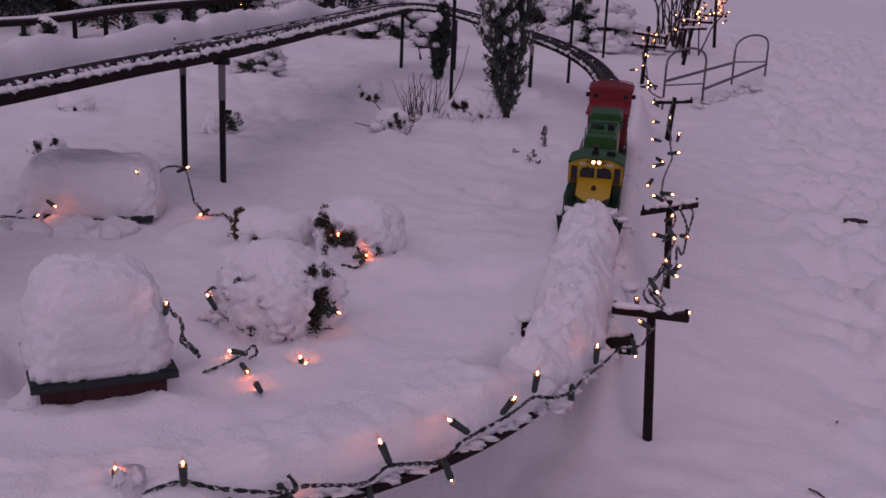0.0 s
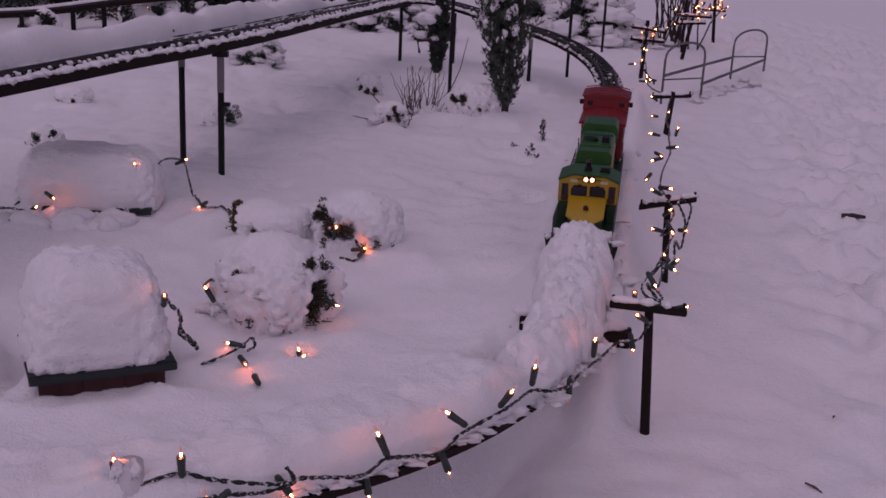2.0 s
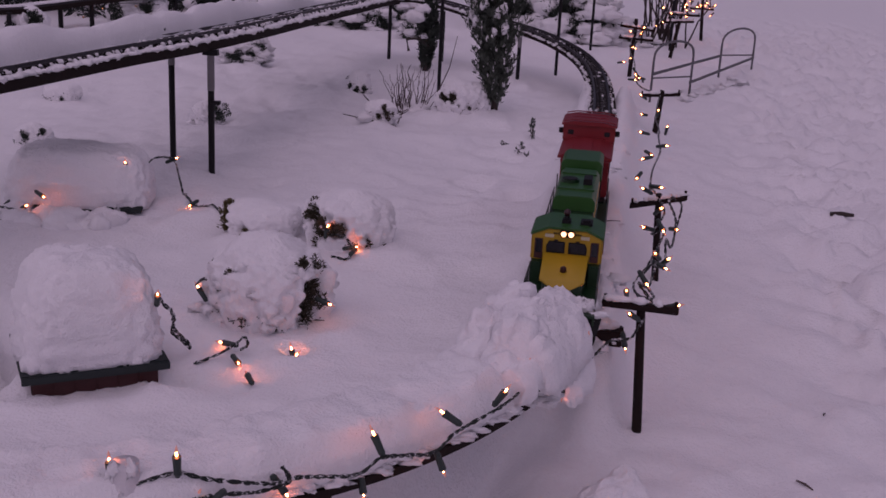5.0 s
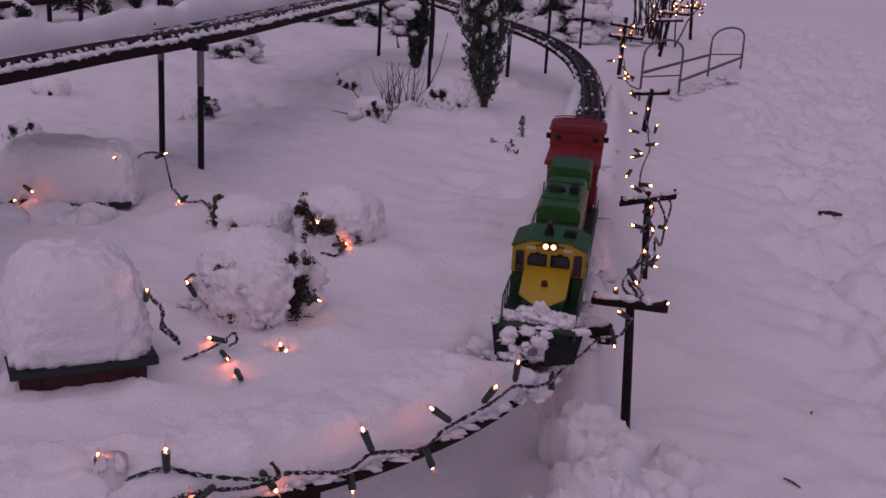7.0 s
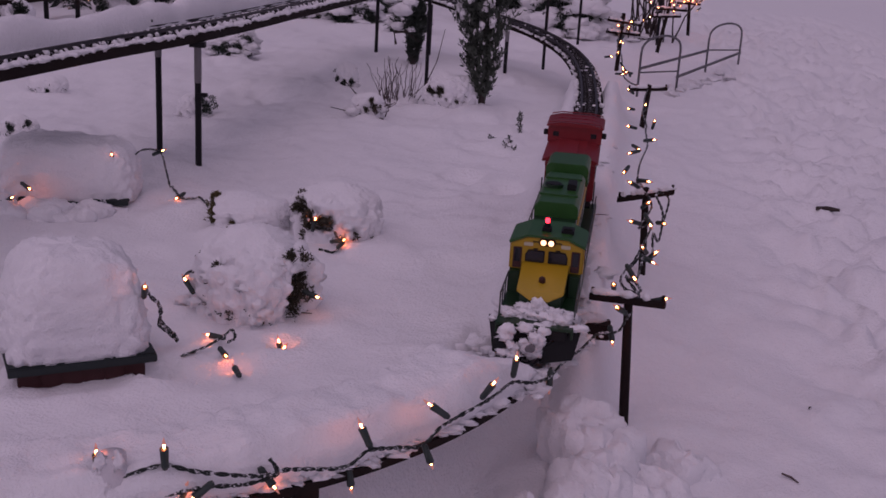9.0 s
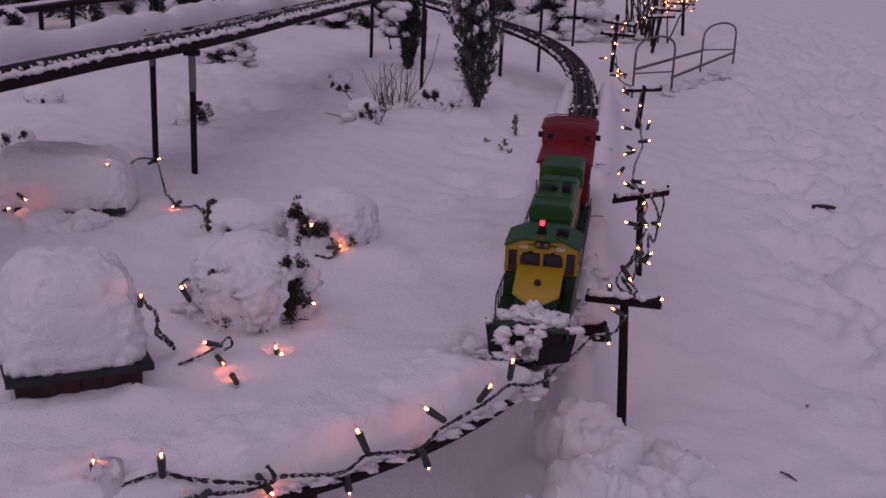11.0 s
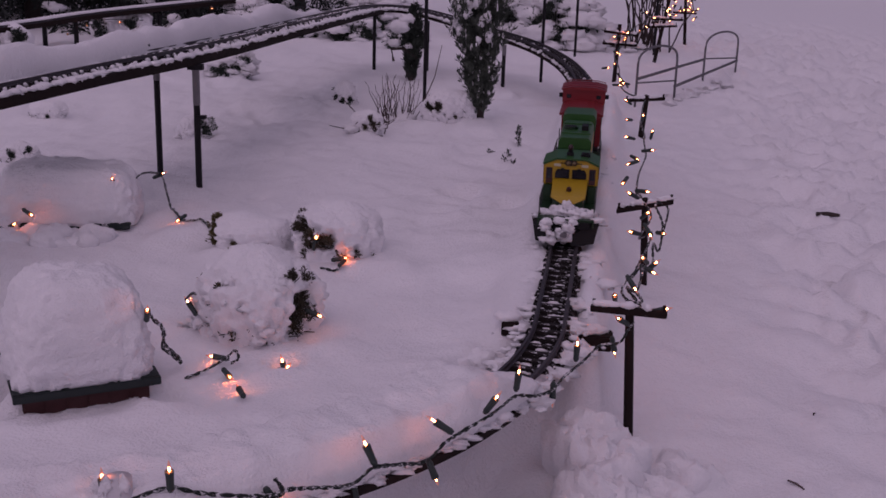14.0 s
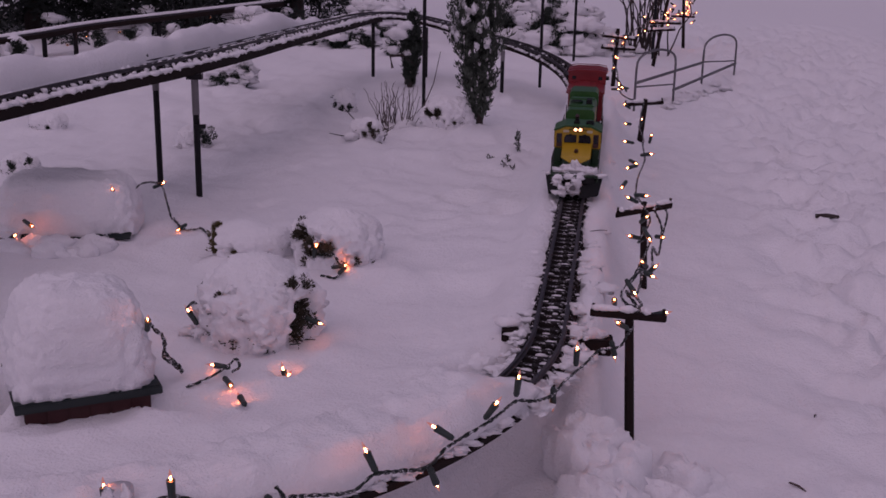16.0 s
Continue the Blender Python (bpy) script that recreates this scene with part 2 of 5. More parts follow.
rng = random.Random(5)
DENTS = []  # footprints and slumps in the trodden snow: x, y, radius, depth
for k in range(640):
    y = 1.25 + 7.5 * rng.random() ** 0.9
    x = 0.40 + 0.15 * y + rng.random() ** 0.8 * (0.45 + 0.40 * y)
    DENTS.append((x, y, rng.uniform(0.018, 0.055), rng.uniform(0.008, 0.028)))
DENTS += [(-0.228, 1.575, 0.020, 0.026), (-0.625, 1.475, 0.050, 0.050), (-0.60, 1.40, 0.035, 0.026), (-0.575, 1.375, 0.03, 0.008), (-0.625, 1.56, 0.045, 0.035), (-0.375, 1.45, 0.025, 0.022), (-0.52, 1.385, 0.045, 0.010), (-0.45, 1.40, 0.035, 0.006), (0.79, 2.35, 0.07, 0.02)]
DENTS += [(0.053, 2.706, 0.050, 0.026), (0.09, 2.69, 0.03, -0.008), (0.150, 2.546, 0.045, 0.024), (0.03, 2.66, 0.035, -0.006)]

DENTS += [(0.15, 3.22, 0.075, -0.014), (0.205, 3.43, 0.05, -0.014), (0.08, 3.70, 0.10, -0.020), (-0.10, 3.74, 0.09, -0.016), (-0.25, 3.56, 0.08, -0.012), (-0.55, 4.0, 0.14, -0.022)]
for k in range(90):  # soft slumps in the untrodden snow inside the loop
    y = 1.9 + 2.8 * rng.random()
    x = -0.26 * y + rng.random() * (0.26 * y + 0.02 + 0.09 * y)
    if float(off_track(np.array([x]), np.array([y]))[0]) < -0.13:
        DENTS.append((x, y, rng.uniform(0.025, 0.07), rng.choice((-1, 1, 1)) * rng.uniform(0.004, 0.011)))


def rising(lo, hi, a, b):
    """Coordinates from lo to hi whose steps grow from a to b."""
    out = [lo]
    while out[-1] < hi:
        t = (out[-1] - lo) / (hi - lo)
        out.append(out[-1] + a + (b - a) * t)
    return out


xs = [-400, -120, -40, -15, -8, -5, -3.6, -3.0] + list(np.arange(-2.6, 2.9, 0.016)) + [3.0, 3.3, 3.8, 5, 8, 15, 40, 120, 400]
ys = [-300, -60, -15, -5, -2, -0.5, 0.2, 0.6] + rising(0.85, 8.6, 0.011, 0.055) + [9.2, 10, 11, 12.5, 14, 16, 19, 24, 32, 50, 90, 200, 600]
XLINE, YLINE = np.array(xs), np.array(ys)


def ground_z(x, y):
    x, y = np.asarray(x, float), np.asarray(y, float)
    d = off_track(x, y)
    inner = 0.115 - 0.055 * step(2.2, 3.6, y) + 0.045 * np.exp(np.minimum(d, 0) / 0.16) * step(3.4, 2.2, y)
    outer = 0.06 * step(1.6, 2.6, y) - 0.015 * step(1.7, 1.0, y) + 0.088 * np.exp(-np.maximum(d - 0.050, 0) / 0.085) * step(1.75, 2.1, y) * step(4.2, 3.2, y)
    outer = outer - 0.085 * step(0.15, 0.0, x) * step(1.75, 1.50, y)  # hollow below the raised curve
    near = step(1.80, 1.55, y)  # the curve stands clear of the ground, open underneath
    w = np.where(y < 4.4, step(-0.03, 0.10, d) * (1 - near) + step(-0.125, -0.040, d) * near, 0.5 + 0 * d)
    w = w * (1 - step(3.9, 4.4, y)) + 0.5 * step(3.9, 4.4, y)
    z = inner * (1 - w) + outer * w
    far = step(1.0, 3.0, np.hypot(x, y))
    z = z + (0.010 * vnoise(x * 2.3, y * 2.3, 1) + 0.006 * vnoise(x * 6, y * 6, 2)) * (0.4 + 0.6 * far) + 0.0050 * vnoise(x * 13, y * 13, 3) + 0.0046 * vnoise(x * 27 + 3 * y, y * 27, 5) + 0.0034 * vnoise(x * 55, y * 55, 4)
    z = z + (0.016 * vnoise(x * 3.1 + 1.3 * y, y * 2.1, 31) + 0.007 * vnoise(x * 8.5, y * 7.0, 32)) * step(2.2, 3.0, y) * step(-0.10, -0.35, d) * step(7, 5, y)
    for dx, dy, r, h in DENTS:
        i0, i1 = np.searchsorted(XLINE, dx - 3 * r), np.searchsorted(XLINE, dx + 3 * r)
        j0, j1 = np.searchsorted(YLINE, dy - 3 * r), np.searchsorted(YLINE, dy + 3 * r)
        w = (slice(j0, j1), slice(i0, i1)) if x.shape == (len(YLINE), len(XLINE)) else slice(None)
        q = ((x[w] - dx) ** 2 + (y[w] - dy) ** 2 * 0.8) / (r * r) * (1 + 0.75 * vnoise(x[w] * 26, y[w] * 22, 17))
        z[w] = z[w] - h * np.exp(-q ** 2) + 0.25 * h * np.exp(-(np.sqrt(q) - 1.45) ** 2 * 5)
    trampled = step(0.26, 0.55, x - 0.13 * y) * step(0.9, 2.0, y) * step(9, 6, y)
    z = z + trampled * (0.013 * vnoise(x * 7 + 2 * y, y * 6, 11) + 0.016 * vnoise(x * 17 + y * 5, y * 15, 12) + 0.021 * vnoise(x * 30, y * 25 + 4 * x, 13) + 0.010 * vnoise(x * 58, y * 50, 14))
    # shoulders of snow along the cleared track, and the track's own bed
    ragged = 0.006 * vnoise(x * 30, y * 30, 21) + 0.004 * vnoise(x * 70, y * 70, 22)
    straight = step(1.50, 1.75, y) * step(4.3, 3.9, y)
    shoulder = np.clip(1.35 * np.exp(-((np.abs(d) - 0.060) / 0.030) ** 2), 0, 1)
    z = z + (np.maximum(z, 0.1625 + 1.1 * ragged) - z) * shoulder * straight
    on = step(0.036, 0.027, np.abs(d) + 1.3 * ragged) * step(4.3, 3.9, y)
    z = np.where(on > 0, z * (1 - on) + np.minimum(z, 0.148) * on, z)
    # the open snow beyond the garden lies smooth
    garden = step(-2.6, -1.7, x) * step(2.85, 2.2, x) * step(0.60, 0.95, y) * step(8.6, 7.4, y)
    z = z * garden + 0.055 * (1 - garden)
    return z + 0.05 * vnoise(x * 0.35, y * 0.35, 9) * step(7, 14, y) * step(40, 12, y) * step(12, 5, np.abs(x))


def gz(x, y):
    return float(ground_z(np.array([x]), np.array([y]))[0])


gx, gy = np.meshgrid(np.array(xs), np.array(ys))
ground_h = ground_z(gx, gy)
nx, ny = len(xs), len(ys)
gm = bpy.data.meshes.new("ground")
idx = np.arange(nx * ny).reshape(ny, nx)
quads = np.stack([idx[:-1, :-1], idx[:-1, 1:], idx[1:, 1:], idx[1:, :-1]], -1).reshape(-1, 4)
gm.from_pydata(np.stack([gx, gy, ground_h], -1).reshape(-1, 3).tolist(), [], quads.tolist())
gm.materials.append(SNOW_FIELD)
gm.polygons.foreach_set("use_smooth", [True] * len(gm.polygons))
tagged(new("ground", gm), "deep lilac-white snow with footprints over a garden", "snow", kind="structure")


# ---- railway track ----
def rail_profile(w=0.0035, foot=0.007, h=0.0083):
    return [(-foot / 2, 0), (foot / 2, 0), (foot / 2, 0.0015), (w / 3, 0.0025), (w / 3, h - 0.003), (w / 2, h - 0.0022), (w / 2, h), (-w / 2, h), (-w / 2, h - 0.0022), (-w / 3, h - 0.003), (-w / 3, 0.0025), (-foot / 2, 0.0015)]


def sweep(geo, line, profile, side=0.0, slot=0):
    """A profile (sideways, up) pushed along a line of points, shifted sideways."""
    P = [Vector(p) for p in line]
    n = len(profile)
    vs, fs = [], []
    for i, p in enumerate(P):
        d = P[min(i + 1, len(P) - 1)] - P[max(i - 1, 0)]
        r = Vector((d.y, -d.x, 0)).normalized()
        for u, v in profile:
            vs.append(p + r * (u + side) + Vector((0, 0, v)))
    for i in range(len(P) - 1):
        for k in range(n):
            j = (k + 1) % n
            fs.append((i * n + k, i * n + j, (i + 1) * n + j, (i + 1) * n + k))
    fs += [tuple(range(n))[::-1], tuple(range((len(P) - 1) * n, len(P) * n))]
    return geo.add(vs, fs, slot)


tie_mesh = Geo().box((0, 0, -0.004), (0.013, 0.066, 0.009), taper=0.9).mesh("tie", TIE, bevel=0.0008)
tie_mesh_rough = Geo().box((0, 0, -0.004), (0.0145, 0.071, 0.009), taper=0.88).mesh("tie", TIE, bevel=0.0008)


def lay_ties(owner, line, gap, rng):
    """Ties at equal steps along a line whose z is the foot of the rails."""
    run, k = 0.0, 0
    for i in range(len(line) - 1):
        a, b = Vector(line[i]), Vector(line[i + 1])
        run += (b - a).length
        if run >= gap:
            run -= gap
            d = b - a
            part("tie", tie_mesh if k % 3 else tie_mesh_rough, None, owner,
                 at=pose(b.x, b.y, b.z + rng.uniform(-0.0004, 0.0004), 0, 0, math.degrees(math.atan2(d.y, d.x)) + rng.uniform(-1.5, 1.5)))
            k += 1


def ground_line(s0, s1, z, stepping=0.01):
    out, s = [], s0
    while s < s1:
        p, _ = on_track(s)
        out.append((p[0], p[1], z))
        s += stepping
    return out


# the far end of the ground line bends away to the left and climbs into the trestle
bend = [(0.4, 3.3, 0.172), (0.442, 3.7, 0.173), (0.465, 4.023, 0.18), (0.463, 4.243, 0.192), (0.434, 4.394, 0.21), (0.379, 4.516, 0.23), (0.306, 4.622, 0.249), (0.217, 4.743, 0.262),
        (0.107, 4.845, 0.28), (0.0, 4.961, 0.296), (-0.115, 5.049, 0.312), (-0.214, 5.084, 0.323), (-0.301, 4.989, 0.332), (-0.362, 4.709, 0.345), (-0.406, 4.331, 0.361), (-0.481, 3.694, 0.388),
        (-0.563, 3.036, 0.413), (-0.631, 2.646, 0.426), (-0.717, 2.350, 0.432), (-0.822, 2.000, 0.434), (-0.940, 1.640, 0.436)]
lower = ground_line(-1.66, 1.35, RAIL_Z - 0.0083)
upper = []
_raw = curve_points(bend, 0.01)
for _i, _p in enumerate(_raw):
    _d = _raw[min(_i + 1, len(_raw) - 1)] - _raw[max(_i - 1, 0)]
    _k = 0.030 * float(step(0.15, -0.30, _p[0])) / math.hypot(_d[0], _d[1])
    upper.append(np.array((_p[0] + _d[1] * _k, _p[1] - _d[0] * _k, _p[2] - 0.0083)))

track = thing("railway_track", "dark model railway track on a timber roadbed, partly buried in snow", "railway track")
for side, name in ((-GAUGE / 2, "rail"), (GAUGE / 2, "rail")):
    part(name, sweep(Geo(), lower, rail_profile(), side), RAIL, track, "dull metal rail", smooth=False)
part("roadbed", sweep(Geo(), [(x, y, z - 0.009) for x, y, z in lower], [(-0.038, -0.010), (0.038, -0.010), (0.038, 0), (-0.038, 0)]), DARK_WOOD, track, "dark timber roadbed beam")
trestle = thing("elevated_railway_track", "snow-dusted model railway track climbing on black pipe posts", "railway track")
for side in (-GAUGE / 2, GAUGE / 2):
    part("rail", sweep(Geo(), upper, rail_profile(), side), RAIL, trestle, "dull metal rail")
part("beam", sweep(Geo(), [(p[0], p[1], p[2] - 0.009) for p in upper], [(-0.046, -0.012), (0.044, -0.012), (0.044, 0), (-0.046, 0)]), DARK_WOOD, trestle, "dark timber beam")
part("plank", sweep(Geo(), [(p[0], p[1], p[2] - 0.009) for p in upper if p[1] < 4.95 and p[0] < -0.2], [(-0.066, -0.018), (-0.048, -0.018), (-0.048, 0.002), (-0.066, 0.002)]), DARK_WOOD, trestle, "dark edge plank")
part("plank", sweep(Geo(), [(p[0], p[1], p[2] - 0.009) for p in upper if p[1] < 4.4 and p[0] < 0], [(0.047, -0.018), (0.125, -0.018), (0.125, 0), (0.047, 0)]), DARK_WOOD, trestle, "dark side plank")


def post(owner, x, y, top, r=0.0085, grey=0.0, z0=None):
    z0 = gz(x, y) - 0.03 if z0 is None else z0
    part("post", Geo().tube([(x, y, z0), (x, y, top - grey)], r, 12), BLACK, owner, "black pipe post", smooth=False)
    if grey:
        part("collar", Geo().tube([(x, y, top - grey), (x, y, top)], r * 1.12, 12), GREY_PIPE, owner, "grey pipe sleeve")



# ---- the locomotive: local x runs forward from the cab's front face, z up from the rail head ----
def bogie(owner, x, w=0.074, axles=(-0.042, 0.042)):
    t = part("truck", Geo().box((x, -w / 2, 0.020), (0.125, 0.008, 0.016)).box((x, w / 2, 0.020), (0.125, 0.008, 0.016)).box((x, 0, 0.024), (0.05, 0.07, 0.012)), CHASSIS, owner, "black truck frame", bevel=0.001)
    for a in axles:
        for s in (-1, 1):
            part("wheel", Geo().tube([(x + a, s * 0.0225, 0.015), (x + a, s * 0.030, 0.015)], 0.015, 16).tube([(x + a, s * 0.0205, 0.015), (x + a, s * 0.0225, 0.015)], 0.0175, 16), RAIL, t, "steel wheel")


def locomotive():
    L = thing("locomotive", "green and yellow model diesel locomotive with a snow plough", "locomotive")
    part("frame", Geo().box((-0.19, 0, 0.040), (0.66, 0.088, 0.014)).box((-0.19, 0, 0.033), (0.20, 0.080, 0.026)), CHASSIS, L, "black underframe and fuel tank", bevel=0.0015)
    # walkways and green side sills
    part("walkway", Geo().box((-0.19, 0, 0.0485), (0.66, 0.104, 0.004)).box((-0.19, -0.0505, 0.042), (0.66, 0.003, 0.012)).box((-0.19, 0.0505, 0.042), (0.66, 0.003, 0.012)), GREEN, L, "dark green walkway", bevel=0.0008)
    # cab with a peaked roof
    w, h = 0.0515, 0.122
    part("cab", Geo().prism([(-w, 0.05), (w, 0.05), (w, h), (0.028, h + 0.010), (-0.028, h + 0.010), (-w, h)], "x", -0.078, 0.0), GREEN, L, "dark green cab body", bevel=0.0012)
    # yellow upper front of the cab, around the windows
    part("cab_front", Geo().prism([(-w + 0.0005, 0.083), (w - 0.0005, 0.083), (w - 0.0005, h - 0.001), (0.028, h + 0.009), (-0.028, h + 0.009), (-w + 0.0005, h - 0.001)], "x", -0.004, 0.0025), YELLOW, L, "yellow cab front", bevel=0.0008)
    for s in (-1, 1):
        part("cab_side", Geo().prism([(-0.076, 0.083), (0.0, 0.083), (0.0, h - 0.001), (-0.076, h - 0.001)], "y", s * w, s * (w + 0.0015)), YELLOW, L, "yellow upper cab side", bevel=0.0004)
        f = part("side_window", Geo().box((-0.038, s * (w + 0.0018), 0.104), (0.040, 0.002, 0.022)), GLASS, L, "dark cab side window", bevel=0.0006)
        f = part("front_door", Geo().box((0.0032, s * 0.0415, 0.1005), (0.0025, 0.0125, 0.031)), FRAME_RED, L, "brown cab door with a dark window", bevel=0.0008)
        part("pane", Geo().box((0.0046, s * 0.0415, 0.1045), (0.0015, 0.0085, 0.020)), GLASS, f, bevel=0.0005)
        f = part("windscreen", Geo().prism([(s * 0.0025, 0.0955), (s * 0.0300, 0.0955), (s * 0.0305, 0.106), (s * 0.0265, 0.1135), (s * 0.0025, 0.1135)], "x", 0.0024, 0.0045), CHASSIS, L, "black-framed windscreen", bevel=0.0006)
        part("pane", Geo().prism([(s * 0.0042, 0.0972), (s * 0.0283, 0.0972), (s * 0.0288, 0.1055), (s * 0.0257, 0.1118), (s * 0.0042, 0.1118)], "x", 0.0040, 0.0052), GLASS, f)
        part("visor", Geo().box((0.0065, s * 0.016, 0.1145), (0.006, 0.006, 0.003)), CHASSIS, f)
        part("number_board", Geo().box((0.0038, s * 0.0265, 0.1215), (0.003, 0.013, 0.005), rz=0), WHITE_MARK, L, "small pale number board", bevel=0.0005)
    for k, y in enumerate((-0.0195, -0.0165, -0.0135, 0.0135, 0.0165, 0.0195)):
        part("marking", Geo().box((0.0030, y, 0.1255), (0.0015, 0.0018, 0.0024)), CHASSIS, L, "dark lettering bar")
    roof = [(-w - 0.003, h - 0.0015), (-w - 0.003, h + 0.0025), (-0.029, h + 0.0135), (0.029, h + 0.0135), (w + 0.003, h + 0.0025), (w + 0.003, h - 0.0015), (0.028, h + 0.0102), (-0.028, h + 0.0102)]
    rf = part("cab_roof", Geo().prism(roof, "x", -0.080, 0.006), GREEN_SKYLIT, L, "green cab roof, skylight put into its colour", bevel=0.001)
    part("roof_hatch", Geo().box((-0.030, 0.026, h + 0.0150), (0.026, 0.018, 0.005)).box((-0.022, 0.026, h + 0.019), (0.006, 0.012, 0.004)), CHASSIS, rf, "black horn and hatch on the roof", bevel=0.0008)
    part("beacon_base", Geo().box((-0.026, -0.004, h + 0.0160), (0.016, 0.013, 0.006)).tube([(-0.026, -0.004, h + 0.018), (-0.026, -0.004, h + 0.024)], 0.0045, 12), CHASSIS, rf, "black beacon base", bevel=0.0006)
    beacon = part("beacon", Geo().lump((0, 0, 0), (0.0050, 0.0050, 0.0058), rough=0, seg=16), [BEACON_OFF, BEACON_ON], L, "red roof beacon, half of it lit", smooth=True, at=pose(-0.026, -0.004, h + 0.029))
    for p in beacon.data.polygons:
        p.material_index = 1 if p.center.x > 0.0028 else 0
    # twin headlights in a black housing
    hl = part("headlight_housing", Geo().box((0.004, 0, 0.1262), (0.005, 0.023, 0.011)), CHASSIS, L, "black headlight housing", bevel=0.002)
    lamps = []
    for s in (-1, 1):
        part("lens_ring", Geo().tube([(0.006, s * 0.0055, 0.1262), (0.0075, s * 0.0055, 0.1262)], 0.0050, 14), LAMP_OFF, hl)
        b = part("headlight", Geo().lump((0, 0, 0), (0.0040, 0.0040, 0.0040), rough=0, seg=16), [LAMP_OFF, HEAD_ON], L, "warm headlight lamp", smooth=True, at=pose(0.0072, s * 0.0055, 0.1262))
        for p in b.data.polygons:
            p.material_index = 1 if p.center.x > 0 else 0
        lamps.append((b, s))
    # low nose: yellow sloping top, green front below a pointed edge
    n = part("nose", Geo().add([(0, -0.034, 0.05), (0, 0.034, 0.05), (0, 0.034, 0.094), (0, -0.034, 0.094),
                                (0.074, -0.0285, 0.05), (0.074, 0.0285, 0.05), (0.074, 0.0285, 0.0760), (0.074, -0.0285, 0.0760),
                                (0.083, -0.011, 0.05), (0.083, 0.011, 0.05), (0.083, 0.011, 0.066), (0.083, -0.011, 0.066)],
                               [(0, 1, 2, 3), (0, 4, 8, 9, 5, 1), (0, 3, 7, 4), (1, 5, 6, 2), (2, 6, 10, 11, 7, 3), (4, 7, 11, 8), (5, 9, 10, 6), (8, 11, 10, 9)]), GREEN, L, "green low nose", bevel=0.0012)
    part("nose_top", Geo().add([(0.001, -0.0335, 0.0955), (0.001, 0.0335, 0.0955), (0.0755, 0.0325, 0.0775), (0.0755, -0.0325, 0.0775),
                                (0.001, -0.0335, 0.091), (0.001, 0.0335, 0.091), (0.0755, 0.0325, 0.0735), (0.0755, -0.0325, 0.0735),
                                (0.0870, -0.013, 0.0665), (0.0870, 0.013, 0.0665), (0.083, -0.013, 0.0655), (0.083, 0.013, 0.0655)],
                               [(0, 1, 2, 3), (4, 7, 6, 5), (0, 3, 7, 4), (1, 5, 6, 2), (0, 4, 5, 1), (3, 2, 9, 8), (8, 9, 11, 10), (7, 10, 11, 6), (3, 8, 10, 7), (2, 6, 11, 9)]), YELLOW, n, "yellow sloping nose top", bevel=0.0008)
    part("nose_lamp", Geo().tube([(0.050, 0, 0.080), (0.053, 0, 0.0890)], [0.0052, 0.0046], 14).lump((0.0535, 0, 0.0890), (0.0035, 0.0035, 0.003), rough=0, seg=12), FRAME_RED, n, "small dark nose lamp", bevel=0.0004)
    for s in (-1, 1):
        part("nose_corner", Geo().box((0.006, s * 0.043, 0.066), (0.016, 0.015, 0.033)), GREEN, L, "dark green locker beside the nose", bevel=0.001)
        part("step_well", Geo().box((0.092, s * 0.046, 0.026), (0.028, 0.010, 0.036)).box((0.092, s * 0.050, 0.012), (0.026, 0.010, 0.003)).box((0.092, s * 0.050, 0.027), (0.026, 0.010, 0.003)), CHASSIS, L, "black corner steps", bevel=0.0006)
        # handrails with stanchions along the walkway
        xs_ = [0.105, 0.075, 0.045, 0.012] + [-0.09 - 0.06 * k for k in range(7)]
        for x in xs_:
            part("stanchion", Geo().tube([(x, s * 0.051, 0.046), (x, s * 0.051, 0.081 if x > 0 else 0.078)], 0.0011, 6), STEEL_RAIL, L)
        part("handrail", Geo().tube([(0.105, s * 0.051, 0.081), (0.012, s * 0.051, 0.081)], 0.0011, 6), STEEL_RAIL, L, "thin dark handrail")
        part("handrail", Geo().tube([(-0.085, s * 0.051, 0.078), (-0.47, s * 0.051, 0.078)], 0.0011, 6), STEEL_RAIL, L, "thin dark handrail")
    # long hood: lower body, raised roof with fan and hatch, raised radiator end
    part("hood", Geo().box((-0.265, 0, 0.087), (0.375, 0.064, 0.076)), GREEN, L, "dark green long hood", bevel=0.002)
    for s in (-1, 1):
        part("hood_stripe", Geo().box((-0.265, s * 0.0325, 0.103), (0.365, 0.0016, 0.016)), YELLOW, L, "yellow stripe along the hood")
        for k in range(7):
            part("hood_door", Geo().box((-0.110 - 0.046 * k, s * 0.0325, 0.078), (0.038, 0.0022, 0.030)), GREEN, L, bevel=0.0006)
        for k in range(9):
            part("louvre", Geo().box((-0.395 - 0.006 * k, s * 0.0358, 0.128), (0.003, 0.0025, 0.022)), CHASSIS, L)
    r1 = part("hood_roof", Geo().prism([(-0.0335, 0.124), (0.0335, 0.124), (0.0335, 0.141), (0.027, 0.1485), (-0.027, 0.1485), (-0.0335, 0.141)], "x", -0.335, -0.135), GREEN_SKYLIT, L, "green raised hood roof, skylight put into its colour", bevel=0.0012)
    part("exhaust_stack", Geo().box((-0.235, 0.017, 0.153), (0.034, 0.014, 0.011)), CHASSIS, r1, "black exhaust stack", bevel=0.001)
    fan = part("roof_fan", Geo().tube([(-0.235, -0.013, 0.147), (-0.235, -0.013, 0.1535)], 0.0155, 20), GREEN, r1, "round roof fan", bevel=0.0008)
    part("fan_grille", Geo().tube([(-0.235, -0.013, 0.153), (-0.235, -0.013, 0.1545)], 0.0125, 20), CHASSIS, fan)
    part("roof_rib", Geo().box((-0.180, 0, 0.1495), (0.004, 0.060, 0.003)), GREEN_SKYLIT, r1)
